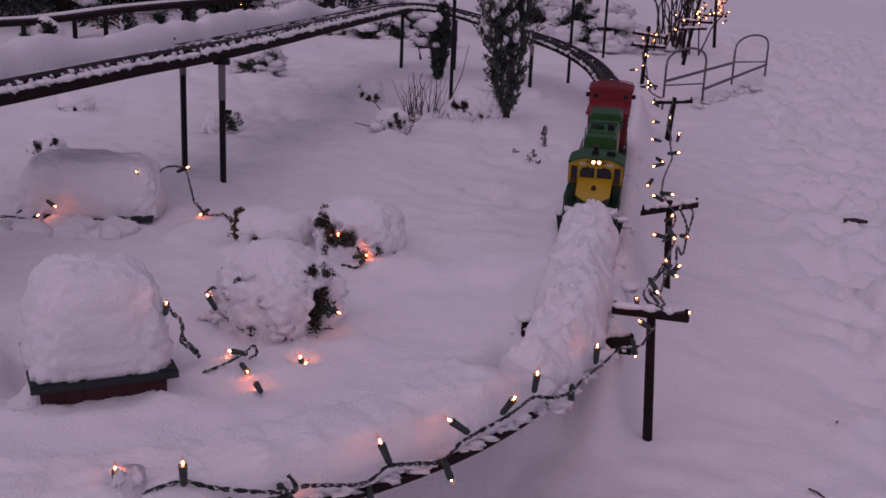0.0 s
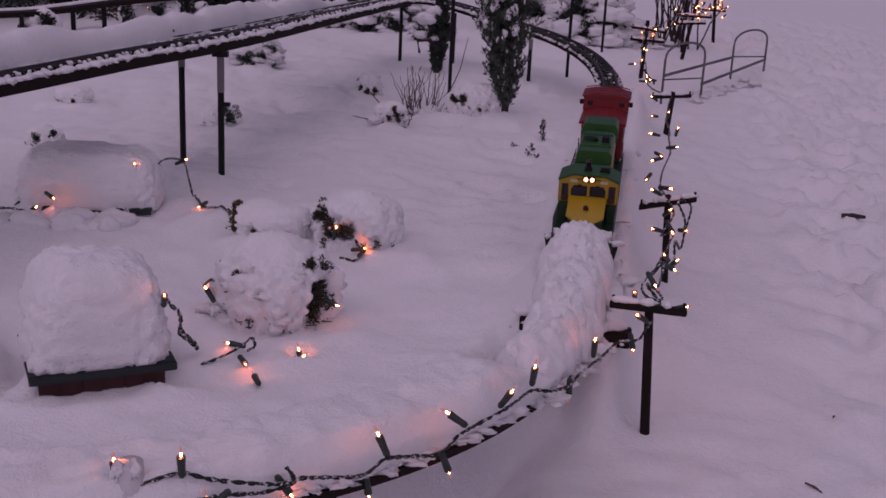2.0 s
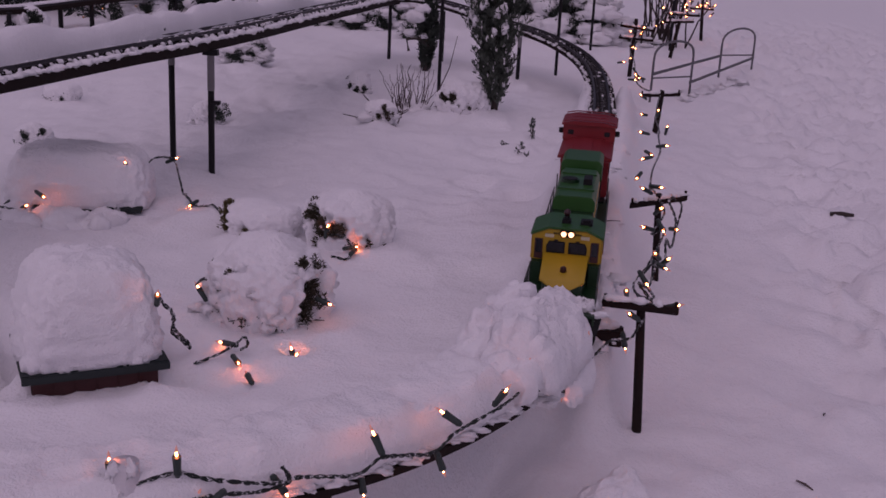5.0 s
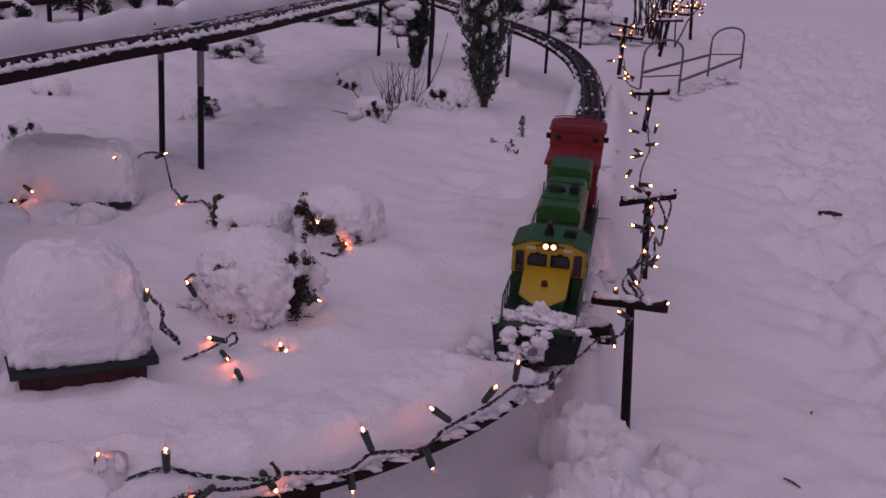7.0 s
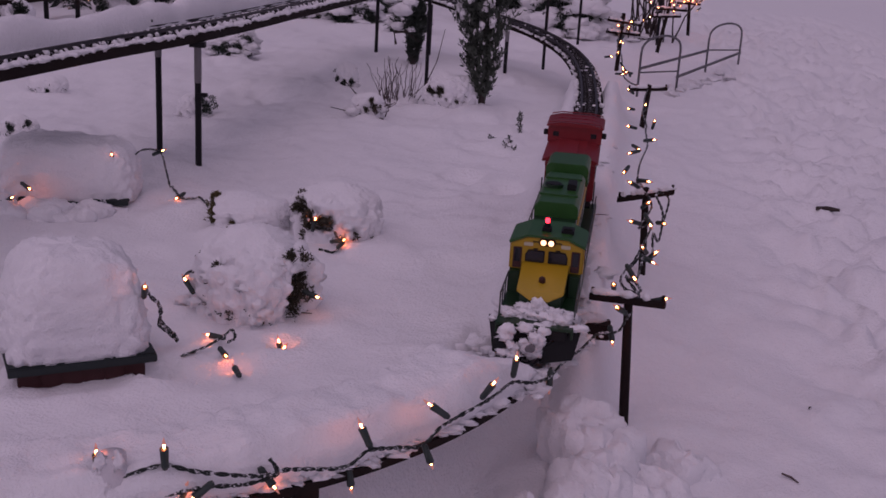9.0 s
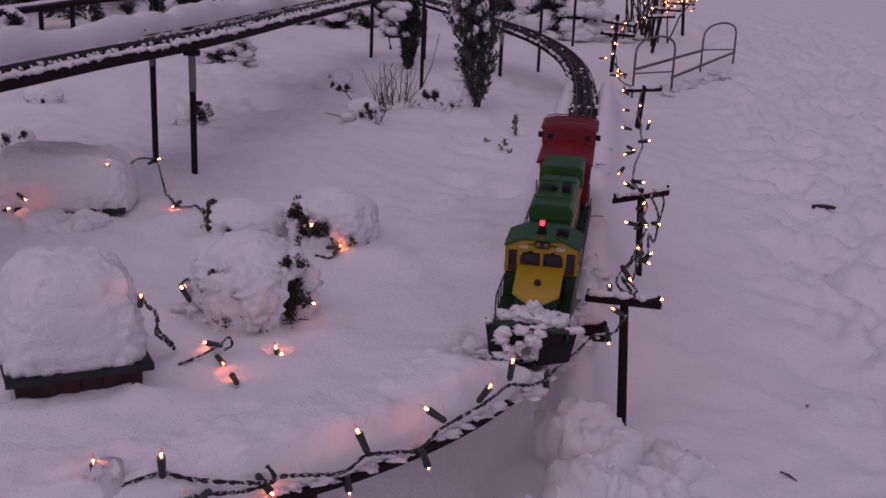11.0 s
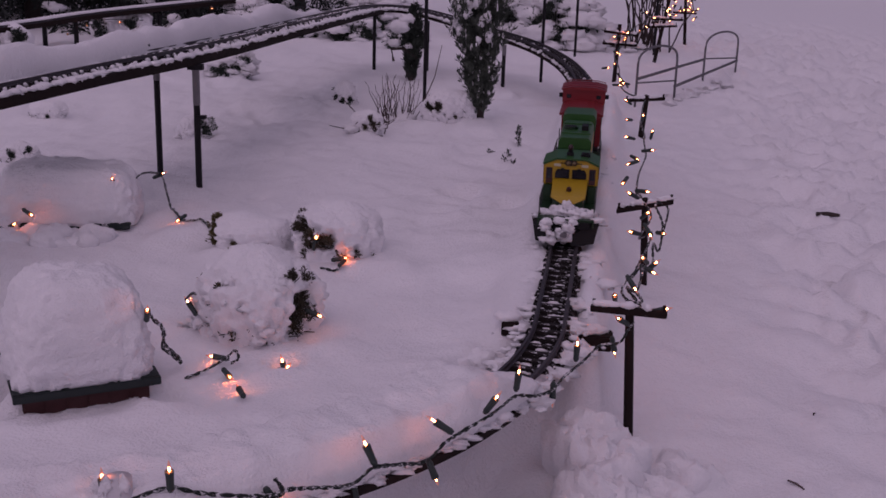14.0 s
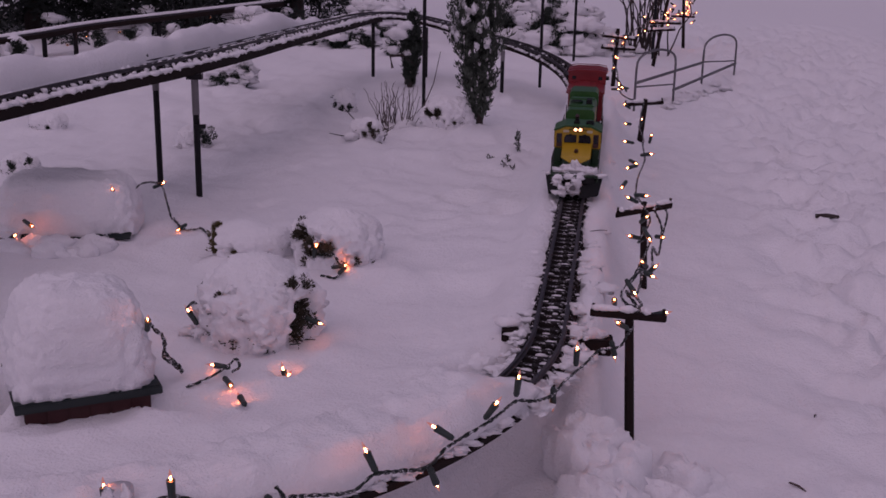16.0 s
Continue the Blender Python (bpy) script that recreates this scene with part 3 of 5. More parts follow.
    part("roof_rib", Geo().box((-0.290, 0, 0.1495), (0.004, 0.060, 0.003)), GREEN_SKYLIT, r1)
    part("radiator_end", Geo().prism([(-0.0365, 0.120), (0.0365, 0.120), (0.0365, 0.150), (0.030, 0.157), (-0.030, 0.157), (-0.0365, 0.150)], "x", -0.455, -0.365), GREEN_SKYLIT, L, "raised radiator end of the hood", bevel=0.0012)
    part("rear_face", Geo().box((-0.457, 0, 0.10), (0.004, 0.062, 0.10)), GREEN, L, bevel=0.001)
    bogie(L, -0.035)
    bogie(L, -0.355)
    # snow plough: two flared black wings meeting in front of the coupler
    pl = part("plough", Geo().box((0.138, 0, 0.024), (0.010, 0.040, 0.022)).box((0.126, 0, 0.036), (0.03, 0.03, 0.010)), CHASSIS, L, "black snow plough", bevel=0.0015)
    for s in (-1, 1):
        g = Geo()
        inner = [(0.150, s * 0.012, 0.002), (0.144, s * 0.016, 0.024)]
        outer_ = [(0.130, s * 0.054, 0.004), (0.112, s * 0.064, 0.050)]
        back = [(x - 0.004, y, z) for x, y, z in inner + outer_]
        g.add(inner + outer_ + back, [(0, 1, 3, 2), (4, 6, 7, 5), (0, 2, 6, 4), (1, 5, 7, 3), (2, 3, 7, 6), (0, 4, 5, 1)])
        part("wing", g, CHASSIS, pl, "black plough wing", bevel=0.0006)
    part("coupler", Geo().tube([(0.142, 0, 0.026), (0.160, 0, 0.026)], 0.0055, 12).tube([(0.158, -0.004, 0.026), (0.164, -0.004, 0.026)], 0.004, 10), GREY_PIPE, pl, "grey knuckle coupler")
    # snow that rides on the front platform and the plough
    r = random.Random(3)
    g = Geo()
    for k in range(8):
        y = -0.042 + 0.012 * k
        w = r.uniform(0.010, 0.017)
        g.lump((0.102 + r.gauss(0, 0.006), y, 0.050), (w, w, w * r.uniform(0.35, 0.6)), seed=k, rough=0.85, freq=2.8, seg=26)
    for k in range(12):
        y = r.uniform(-0.046, 0.050)
        x = r.uniform(0.086, 0.120)
        w = r.uniform(0.004, 0.009)
        g.lump((x, y, 0.0530 + 0.004 * r.random()), (w * 1.2, w * 1.4, w * 0.8), seed=40 + k, rough=0.9, freq=2.6, seg=16)
    for k in range(26):
        y = r.uniform(-0.038, 0.012)
        w = r.uniform(0.003, 0.009)
        g.lump((0.150 + r.uniform(-0.006, 0.008), y, 0.012 + 0.026 * r.random()), (w, w * 1.3, w * 0.8), seed=80 + k, rough=0.9, freq=2.6, seg=16)
    for k in range(9):
        y = r.uniform(-0.034, 0.020)
        w = r.uniform(0.004, 0.008)
        g.lump((0.136 + r.gauss(0, 0.005), y, 0.047 - 0.012 * r.random() ** 2), (w, w * 1.5, w * 0.9), seed=230 + k, rough=0.6, freq=2.4, seg=14)
    for k in range(12):
        y = r.choice((-0.052, 0.050, 0.010, 0.058)) + r.gauss(0, 0.004)
        w = r.uniform(0.003, 0.006)
        g.lump((0.136 - 0.2 * abs(y), y, 0.047 + 0.004 * r.random()), (w, w * 1.5, w * 0.7), seed=180 + k, rough=1.1, freq=3.4, seg=12)
    for k in range(6):
        w = r.uniform(0.006, 0.010)
        g.lump((0.092 + 0.004 * r.random(), r.uniform(-0.007, 0.007), 0.050 + 0.0032 * k), (w * 0.7, w, w), seed=130 + k, rough=0.9, freq=3, seg=14)
    part("snow", g, SNOW, L, "lumps of ploughed snow", smooth=True, kind="stuff")
    return L, beacon, lamps


def caboose():
    """Origin under the front end of the body, x forward."""
    C = thing("caboose", "red model railway caboose with a wide cupola", "railway carriage")
    part("body", Geo().box((-0.19, 0, 0.094), (0.32, 0.092, 0.080)), RED, C, "red caboose body", bevel=0.002)
    part("body_roof", Geo().prism([(-0.051, 0.132), (0.051, 0.132), (0.051, 0.136), (0.026, 0.146), (-0.026, 0.146), (-0.051, 0.136)], "x", -0.385, 0.005), RED, C, "red roof with end overhangs", bevel=0.001)
    cu = part("cupola", Geo().box((-0.185, 0, 0.154), (0.092, 0.103, 0.034)), RED, C, "wide red cupola", bevel=0.002)
    part("cupola_roof", Geo().prism([(-0.055, 0.169), (0.055, 0.169), (0.055, 0.172), (0.03, 0.178), (-0.03, 0.178), (-0.055, 0.172)], "x", -0.237, -0.133), RED, cu, "red cupola roof", bevel=0.0012)
    for s in (-1, 1):
        part("cupola_window", Geo().box((-0.1385, s * 0.036, 0.155), (0.0025, 0.011, 0.009)), GLASS, cu, "dark cupola window", bevel=0.0005)
        part("marker_lamp", Geo().tube([(-0.150, s * 0.0555, 0.150), (-0.150, s * 0.0555, 0.160)], 0.0050, 10), CHASSIS, cu, "black marker lamp", bevel=0.0006)
        for k in range(4):
            part("side_window", Geo().box((-0.07 - 0.075 * k, s * 0.0465, 0.103), (0.020, 0.002, 0.022)), GLASS, C, bevel=0.0006)
        part("grab_rail", Geo().tube([(0.0, s * 0.048, 0.05), (0.0, s * 0.048, 0.10)], 0.0012, 6), CHASSIS, C)
        part("ladder", Geo().tube([(0.002, s * 0.020, 0.05), (0.002, s * 0.020, 0.140)], 0.0012, 6).tube([(0.002, s * 0.034, 0.05), (0.002, s * 0.034, 0.140)], 0.0012, 6), CHASSIS, C, "black end ladder")
    for x in (-0.233, -0.137):
        part("roof_rail", Geo().tube([(x, -0.050, 0.172), (x, -0.050, 0.177), (x, -0.030, 0.181), (x, 0.030, 0.181), (x, 0.050, 0.177), (x, 0.050, 0.172)], 0.0012, 6), RED, cu, "thin red roof rail")
    for x in (-0.215, -0.185, -0.155):
        part("roof_rib", Geo().prism([(-0.054, 0.1720), (-0.03, 0.1778), (0.03, 0.1778), (0.054, 0.1720), (0.03, 0.1792), (-0.03, 0.1792)], "x", x - 0.0015, x + 0.0015), RED, cu)
    part("end_beam", Geo().box((0.004, 0, 0.128), (0.004, 0.090, 0.006)), RED, C, bevel=0.0006)
    part("roof_walk", Geo().box((-0.06, 0, 0.1475), (0.11, 0.022, 0.003)), RED, C)
    part("underframe", Geo().box((-0.19, 0, 0.048), (0.385, 0.086, 0.012)).box((-0.19, 0, 0.040), (0.10, 0.05, 0.02)), CHASSIS, C, "black underframe", bevel=0.001)
    part("end_door", Geo().box((-0.029, 0, 0.092), (0.002, 0.022, 0.060)), RED, C)
    bogie(C, -0.08, axles=(-0.03, 0.03))
    bogie(C, -0.31, axles=(-0.03, 0.03))
    return C


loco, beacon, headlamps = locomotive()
van = caboose()

# how far the nose lamp has come along the track, time by time
RUN = [(0, -0.504), (0.5, -0.471), (1, -0.427), (1.5, -0.368), (2, -0.306), (2.5, -0.254), (3, -0.193), (3.5, -0.127), (4, -0.062), (4.5, -0.002), (5, 0.054), (5.5, 0.102), (6, 0.128), (6.3, 0.132),
       (7, 0.133), (8, 0.135), (9, 0.135), (10, 0.135), (11, 0.135), (11.3, 0.132), (11.5, 0.121), (11.75, 0.097), (12, 0.063), (12.5, -0.046), (13, -0.173), (13.5, -0.319), (14, -0.484), (14.5, -0.654), (15, -0.818), (15.25, -0.868), (15.5, -0.888), (16, -0.893)]
NOSE = 0.052


def ride(s, front, rear):
    """The pose of a car whose trucks, at local x = front and rear, follow the track; s is the place of its local origin."""
    a, _ = on_track(s + front)
    b, _ = on_track(s + rear)
    d = (a - b) / np.linalg.norm(a - b)
    o = a - d * front
    return pose(o[0], o[1], RAIL_Z, 0, 0, math.degrees(math.atan2(d[1], d[0])))


def run_at(t):
    for (t0, s0), (t1, s1) in zip(RUN, RUN[1:]):
        if t0 <= t <= t1:
            return s0 + (s1 - s0) * (t - t0) / (t1 - t0)
    return RUN[-1][1]


# ---- snow on the track ----
def bank_height(s, seed=0.0):
    return 0.010 * noise.noise(Vector((s * 9, seed, 0))) + 0.006 * noise.noise(Vector((s * 24, seed, 3)))


def bank_section(s, crest, half, base, n=13, seed=0.0, u0=-1.0, u1=1.0):
    """Points across the snow lying on the track at s: a rounded, uneven heap from the inside edge to the outside edge."""
    pts = []
    for k in range(n):
        u = u0 + (u1 - u0) * k / (n - 1)
        hgt = max(0.0, 1 - abs(u) ** 2.6) ** 0.55
        jag = 0.009 * noise.noise(Vector((s * 26, u * 2.5, 1 + seed))) + 0.006 * noise.noise(Vector((s * 62, u * 6, 5 + seed)))
        d = half * u * (1 + 0.16 * noise.noise(Vector((s * 14, math.copysign(2, u), 9 + seed))))
        pts.append(beside(s, d, base + (crest + bank_height(s, seed) - base) * hgt + jag * hgt))
    return pts


def bank_piece(s0, s1, crest, half, base, rounded, seed=0.0, stepping=0.004, shift=0.0, u0=-1.0, u1=1.0):
    g = Geo()
    rows_, s = [], s0
    n = 25
    while s <= s1 + 1e-6:
        t = (s - s0) / (s1 - s0)
        e = 1.0
        if rounded:
            q = min(t, 1 - t) / 0.28
            e = 1.0 if q >= 1 else (1 - (1 - q) ** 2) ** 0.5
            e = 0.55 + 0.45 * e if 0 < t < 1 else 0.5
        low = float(step(0.02, 0.26, s))
        c = bank_section(s, crest - 0.036 * low, half - 0.012 * low, base, n, seed, u0, u1)
        mid = beside(s, shift, base)
        wall = []
        if u0 > -1:
            wall = [beside(s, half * (u0 - 0.25 * math.sin(math.pi * f)), base + (c[0].z - base) * f) for f in (0.0, 0.3, 0.6, 0.85)]
            c = wall + c
        elif u1 < 1:
            wall = [beside(s, half * (u1 + 0.25 * math.sin(math.pi * f)), base + (c[-1].z - base) * f) for f in (0.85, 0.6, 0.3, 0.0)]
            c = c + wall
        rows_.append([mid + (v - mid) * e for v in c])
        s += stepping
    n = len(rows_[0])
    vs = [v for row in rows_ for v in row]
    fs = [(i * n + k, i * n + k + 1, (i + 1) * n + k + 1, (i + 1) * n + k) for i in range(len(rows_) - 1) for k in range(n - 1)]
    fs += [tuple(range(n))[::-1], tuple(range((len(rows_) - 1) * n, len(rows_) * n))]
    fs += [tuple(i * n for i in range(len(rows_))), tuple(i * n + n - 1 for i in range(len(rows_)))[::-1]]
    # crumbly surface
    vs = [v + 0.0080 * noise.noise_vector(v * 22) + 0.0078 * noise.noise_vector(v * 48) + 0.0048 * noise.noise_vector(v * 105) + 0.0024 * noise.noise_vector(v * 205) for v in vs]
    return g.add(vs, fs)


# the bank that stays on the curve: broad, merging into the field on the inside
g = Geo()
rows_, n = [], 25
s = 0.255
while s < 1.30:
    e = step(0.245, 0.37, s)
    row = []
    for k in range(n):
        d = -0.125 + (0.050 + 0.125) * k / (n - 1)
        inside = 0.109 + 0.045 * math.exp(min(d, 0) / 0.16) + 0.020 * float(step(-0.11, -0.06, d))
        top = 0.218 + 0.9 * bank_height(s) - 0.010 * (1 - e) - 0.014 * float(step(0.62, 0.85, s))
        up = step(-0.095 - 0.02 * noise.noise(Vector((s * 7, 3, 3))), -0.045, d) * (1 - step(0.030, 0.050, d) * 0.85)
        z = inside + (top - inside) * up * (0.25 + 0.75 * e)
        z += 0.006 * noise.noise(Vector((s * 16, d * 30, 2))) + 0.0060 * noise.noise(Vector((s * 50, d * 55, 4))) + 0.0034 * noise.noise(Vector((s * 110, d * 120, 6)))
        dd = d + 0.004 * noise.noise(Vector((s * 15, d * 12, 2))) * float(step(0.0, 0.05, d))
        row.append(beside(s, dd, z))
    row.append(beside(s, 0.030, 0.150))
    row.insert(0, beside(s, -0.130, 0.09))
    rows_.append(row)
    s += 0.007
n += 2
g.add([v for row in rows_ for v in row], [(i * n + k, i * n + k + 1, (i + 1) * n + k + 1, (i + 1) * n + k) for i in range(len(rows_) - 1) for k in range(n - 1)] + [tuple(range(n))[::-1]])
solid("snow_bank", g, SNOW, "smooth bank of snow lying on the curved track", "snow", smooth=True, kind="stuff")

# the snow ahead of the plough, in pieces that are pushed together and slide off beside the curve
PIECES = []
first, size, count = -0.405, 0.054, 12
heap_rng = random.Random(11)
for k in range(count):
    s0 = first + size * k
    mid = s0 + size / 2
    half, crest = 0.055, 0.245
    for half_no, (u0, u1) in enumerate(((-1.0, 0.12), (-0.12, 1.0))):
        o = beside(mid, 0.02 * (2 * half_no - 1), RAIL_Z)
        g = bank_piece(s0 - 0.022, s0 + size + 0.022, crest, half, 0.158, True, shift=0.5 * half * (u0 + u1), u0=u0, u1=u1)
        g.v = [(x - o.x, y - o.y, z - o.z) for x, y, z in g.v]
        PIECES.append((solid("snow_chunk", g, SNOW, "lump of loose snow pushed along the track by the plough", "snow", "ploughed snow", smooth=True, at=pose(*o), soften=1), mid, k, half_no))


def chunk_rows(mid, k, half_no):
    """Rest, then pushed ahead of the plough, then over the outer edge of the curve onto the ground."""
    r = random.Random(40 + k + 100 * half_no)
    side = 0.02 * (2 * half_no - 1)
    reach = 0.035 + 0.0135 * k
    lift = 0.004 + 0.011 * (k % 3)
    rest = beside(mid, side, RAIL_Z)
    _, a_rest = on_track(mid)
    rows = [(0.0, pose(*rest))]
    t = 0.0
    moved = False
    early = half_no == 1 and k >= 8  # these tip over the edge first
    until = 3.6 + 0.1 * (11 - k) if early else 4.61
    while t <= until:
        front = run_at(t) + 0.105 + reach
        s = max(mid, front)
        if s > mid + 1e-4:
            if not moved and t > 0.2:
                rows.append((round(t - 0.2, 2), pose(*rest)))
            moved = True
            p, a = on_track(s)
            push = min(1.0, (s - mid) / 0.15)
            q = beside(s, side + 0.004 * math.sin(k * 2.1) * push, RAIL_Z + lift * push)
            if t > 0.01:
                rows.append((round(t, 2), pose(*q, 0, 0, -math.degrees(a - a_rest))))
        t += 0.2
    last_t, last = rows[-1]
    if not moved:
        rows.append((4.6, pose(*rest)))
        last = pose(*rest)
    q = last.translation
    left = half_no == 0 and k in (2, 6, 9)
    s_end = 0.02 + 0.027 * k + r.uniform(-0.03, 0.03)
    d_end = -r.uniform(0.115, 0.145) if left else 0.078 + 0.185 * ((k * 5 + 7 * half_no) % 12) / 11
    e = beside(s_end, d_end, 0)
    if not left and math.hypot(e.x - 0.289, e.y - 1.60) < 0.115:
        s_end, d_end = s_end + 0.12, min(d_end, 0.13)
        e = beside(s_end, d_end, 0)
    z_end = gz(e.x, e.y) - 0.066 if left else 0.010 - 0.42 * (d_end - 0.078) + r.uniform(-0.004, 0.004)
    turn = r.uniform(-70, 70)
    start = until - 0.1 if early else 4.7 + 0.05 * (count - k)
    m = beside(max(mid, 0.19 + 0.012 * k), -0.08 if left else 0.075, RAIL_Z + 0.01)
    rows.append((round(start + 0.5, 2), pose(*m, r.uniform(-15, 15), r.uniform(-15, 15), turn * 0.5)))
    rows.append((round(start + 0.85, 2), pose(e.x, e.y, z_end, r.uniform(-4, 4), r.uniform(-4, 4), turn)))
    rows.append((6.3, rows[-1][1]))
    rows.append((16.0, rows[-1][1]))
    return rows


def motions():
    walk(loco, [(t, ride(s - NOSE, 0.015, -0.345)) for t, s in RUN])
    walk(van, [(t, ride(s - NOSE - 0.487, -0.08, -0.31)) for t, s in RUN])
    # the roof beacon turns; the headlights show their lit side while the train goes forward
    h = 0.151
    turns, a = [(0.0, 180.0)], 180.0
    for flash in (9.1, 9.7, 10.3, 10.9, 11.55, 12.2, 12.9, 13.6, 14.3, 15.0, 15.7):
        for dt, da in ((-0.22, 0), (-0.19, 60), (-0.16, 120), (-0.13, 180), (0.13, 180), (0.16, 240), (0.19, 300), (0.22, 360)):
            turns.append((round(flash + dt, 2), a + da))
        a += 360
    turns.append((16.0, a))
    walk(beacon, [(t, pose(-0.026, -0.004, h, 0, 0, w % 360)) for t, w in turns])
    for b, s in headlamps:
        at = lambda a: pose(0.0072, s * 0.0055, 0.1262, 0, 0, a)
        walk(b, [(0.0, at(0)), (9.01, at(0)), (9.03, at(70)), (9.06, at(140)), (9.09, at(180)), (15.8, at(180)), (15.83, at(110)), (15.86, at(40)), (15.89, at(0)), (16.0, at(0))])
    for ob, mid, k, half_no in PIECES:
        walk(ob, chunk_rows(mid, k, half_no))



# ---- posts of the elevated line ----
post(trestle, -0.706, 2.785, 0.385, 0.0074, 0.05)
post(trestle, -0.590, 2.69, 0.385, 0.0076, 0.09)
part("clamp", Geo().box((-0.590, 2.69, 0.384), (0.036, 0.020, 0.012)), BLACK, trestle, "black pipe clamp")
part("clip", Geo().box((-0.580, 2.684, 0.268), (0.026, 0.012, 0.008)), BLACK, trestle, "small clip on the post")
post(trestle, -0.322, 4.91, 0.300, 0.0072)
post(trestle, 0.212, 4.62, 0.226, 0.0075, 0.04)
post(trestle, -0.100, 4.98, 0.275, 0.0070)
post(trestle, -0.88, 1.86, 0.40, 0.0075)
for x, y, top in ((-0.087, 4.079, 0.82), (0.376, 4.787, 0.9), (0.596, 5.598, 0.95), (1.00, 5.75, 0.9)):
    solid("pipe_post", Geo().tube([(x, y, gz(x, y) - 0.05), (x - 0.004 * (top - 0.05), y, top)], 0.0064, 12), BLACK, "tall black pipe post standing in the snow", "post", "tall posts")

# cross beam under the ground line, its ends showing through the snow on both sides
for s_, d_, tag in ((-0.012, 0.070, 0.024), (-0.004, -0.060, 0.024)):
    c = beside(s_, d_, 0.137 if d_ > 0 else 0.151)
    B = solid("cross_beam", Geo().box((0, 0, 0), (0.052 if d_ > 0 else 0.026, 0.034, tag), rz=-A0), DARK_WOOD, "dark end of a timber cross beam under the track", "beam", "cross beam ends", bevel=0.002, at=pose(*c))
    g = Geo()
    r = random.Random(int(d_ * 1000) + 90)
    for k in range(4):
        g.lump((r.uniform(-0.012, 0.012), r.uniform(-0.004, 0.012), 0.015), (0.016, 0.013, 0.008), seed=k + 9, rough=0.3, seg=12)
    part("snow", g, SNOW, B, "small cap of snow", smooth=True, kind="stuff")
for s_ in (0.612, 1.05):
    c = beside(s_, 0.0, 0.0)
    part("trestle_leg", Geo().box((c.x, c.y, 0.012), (0.034, 0.020, 0.262), rz=0.8), DARK_WOOD, track, "dark timber leg")

# snow lying on the elevated line
g = Geo()
rows_ = []
line = [p for p in upper if p[1] < 4.25 and p[0] < 0]
for i, p in enumerate(line):
    q = line[min(i + 1, len(line) - 1)]
    o = line[max(i - 1, 0)]
    dx, dy = q[0] - o[0], q[1] - o[1]
    L_ = math.hypot(dx, dy)
    rx, ry = dy / L_, -dx / L_
    fade = float(step(4.25, 3.5, p[1]))
    wide = 0.036 + 0.010 * fade + 0.008 * noise.noise(Vector((i * 0.05, 1, 1)))
    tall = (0.020 + 0.032 * fade) * (1 + 0.50 * noise.noise(Vector((i * 0.03, 4, 1))) + 0.22 * noise.noise(Vector((i * 0.09, 4, 8))) + 0.10 * noise.noise(Vector((i * 0.23, 4, 8))))
    row = []
    for k in range(15):
        u = k / 14
        side = 0.020 - 0.016 * float(step(2.7, 2.2, p[1])) + wide * 1.55 * u + 0.004 * noise.noise(Vector((i * 0.13, 2, 2))) * (u < 0.1)
        h = math.sin(math.pi * min(1, u * 1.02)) ** 0.6 * tall * (1 + 0.12 * noise.noise(Vector((i * 0.1, u * 3, 3))))
        row.append((p[0] + rx * side, p[1] + ry * side, p[2] + 0.001 + h - 0.035 * max(0, u - 0.75)))
    rows_.append(row)
g.add([v for row in rows_ for v in row], [(i * 15 + k, i * 15 + k + 1, (i + 1) * 15 + k + 1, (i + 1) * 15 + k) for i in range(len(rows_) - 1) for k in range(14)])
solid("snow_drift", g, SNOW, "thick drift of snow lying along the elevated track", "snow", smooth=True, kind="stuff")
for lo_side, seed in ((-0.057, 3), (-0.052, 6), (-0.004, 8), (0.034, 12)):
    g = Geo()
    r = random.Random(seed)
    for i, p in enumerate(upper):
        if i % 2 or i < 30:
            continue
        if noise.noise(Vector((i * 0.06, seed, 0))) < (-0.25 if lo_side < -0.03 else -0.08):
            continue
        q, o = upper[min(i + 1, len(upper) - 1)], upper[i - 1]
        dx, dy = q[0] - o[0], q[1] - o[1]
        L_ = math.hypot(dx, dy)
        w = (lo_side if p[0] < -0.2 else max(lo_side, -0.041)) + r.uniform(-0.006, 0.006)
        e = r.uniform(0.004, 0.013) if lo_side < -0.03 else r.uniform(0.002, 0.008)
        if p[0] > 0.1 and abs(lo_side) < 0.03:
            continue
        e *= 0.55 if p[0] > 0.1 else 1.0
        g.lump((p[0] + dy / L_ * w, p[1] - dx / L_ * w, p[2] + 0.001 - 0.006 * (lo_side < -0.05)), (e * r.uniform(0.8, 1.4), e * r.uniform(0.9, 1.7), e * 0.55), seed=i, rough=0.6, seg=10)
    solid("snow_crust", g, SNOW, "ragged crust of snow on the ties of the elevated track", "snow", smooth=True, kind="stuff")

g = Geo()
r = random.Random(77)
for i in range(3, len(upper) - 1, 3):
    p, q, o = upper[i], upper[i + 1], upper[i - 1]
    dx, dy = q[0] - o[0], q[1] - o[1]
    L_ = math.hypot(dx, dy)
    for side in (-0.033, -0.012, 0.010, 0.032) + ((-0.022, 0.0, 0.016, 0.024, 0.030) if p[1] < 2.45 and p[0] < 0 else ()):
        if r.random() < (0.85 if p[0] < 0.1 else 0.15):
            w = side + r.uniform(-0.008, 0.008)
            g.lump((p[0] + dy / L_ * w, p[1] - dx / L_ * w, p[2] - 0.002), (r.uniform(0.004, 0.008), r.uniform(0.004, 0.008), r.uniform(0.003, 0.007)), seed=i, rough=0.6, seg=8)
solid("snow_flecks", g, SNOW, "flecks of snow between the ties of the elevated track", "snow", smooth=True, kind="stuff")

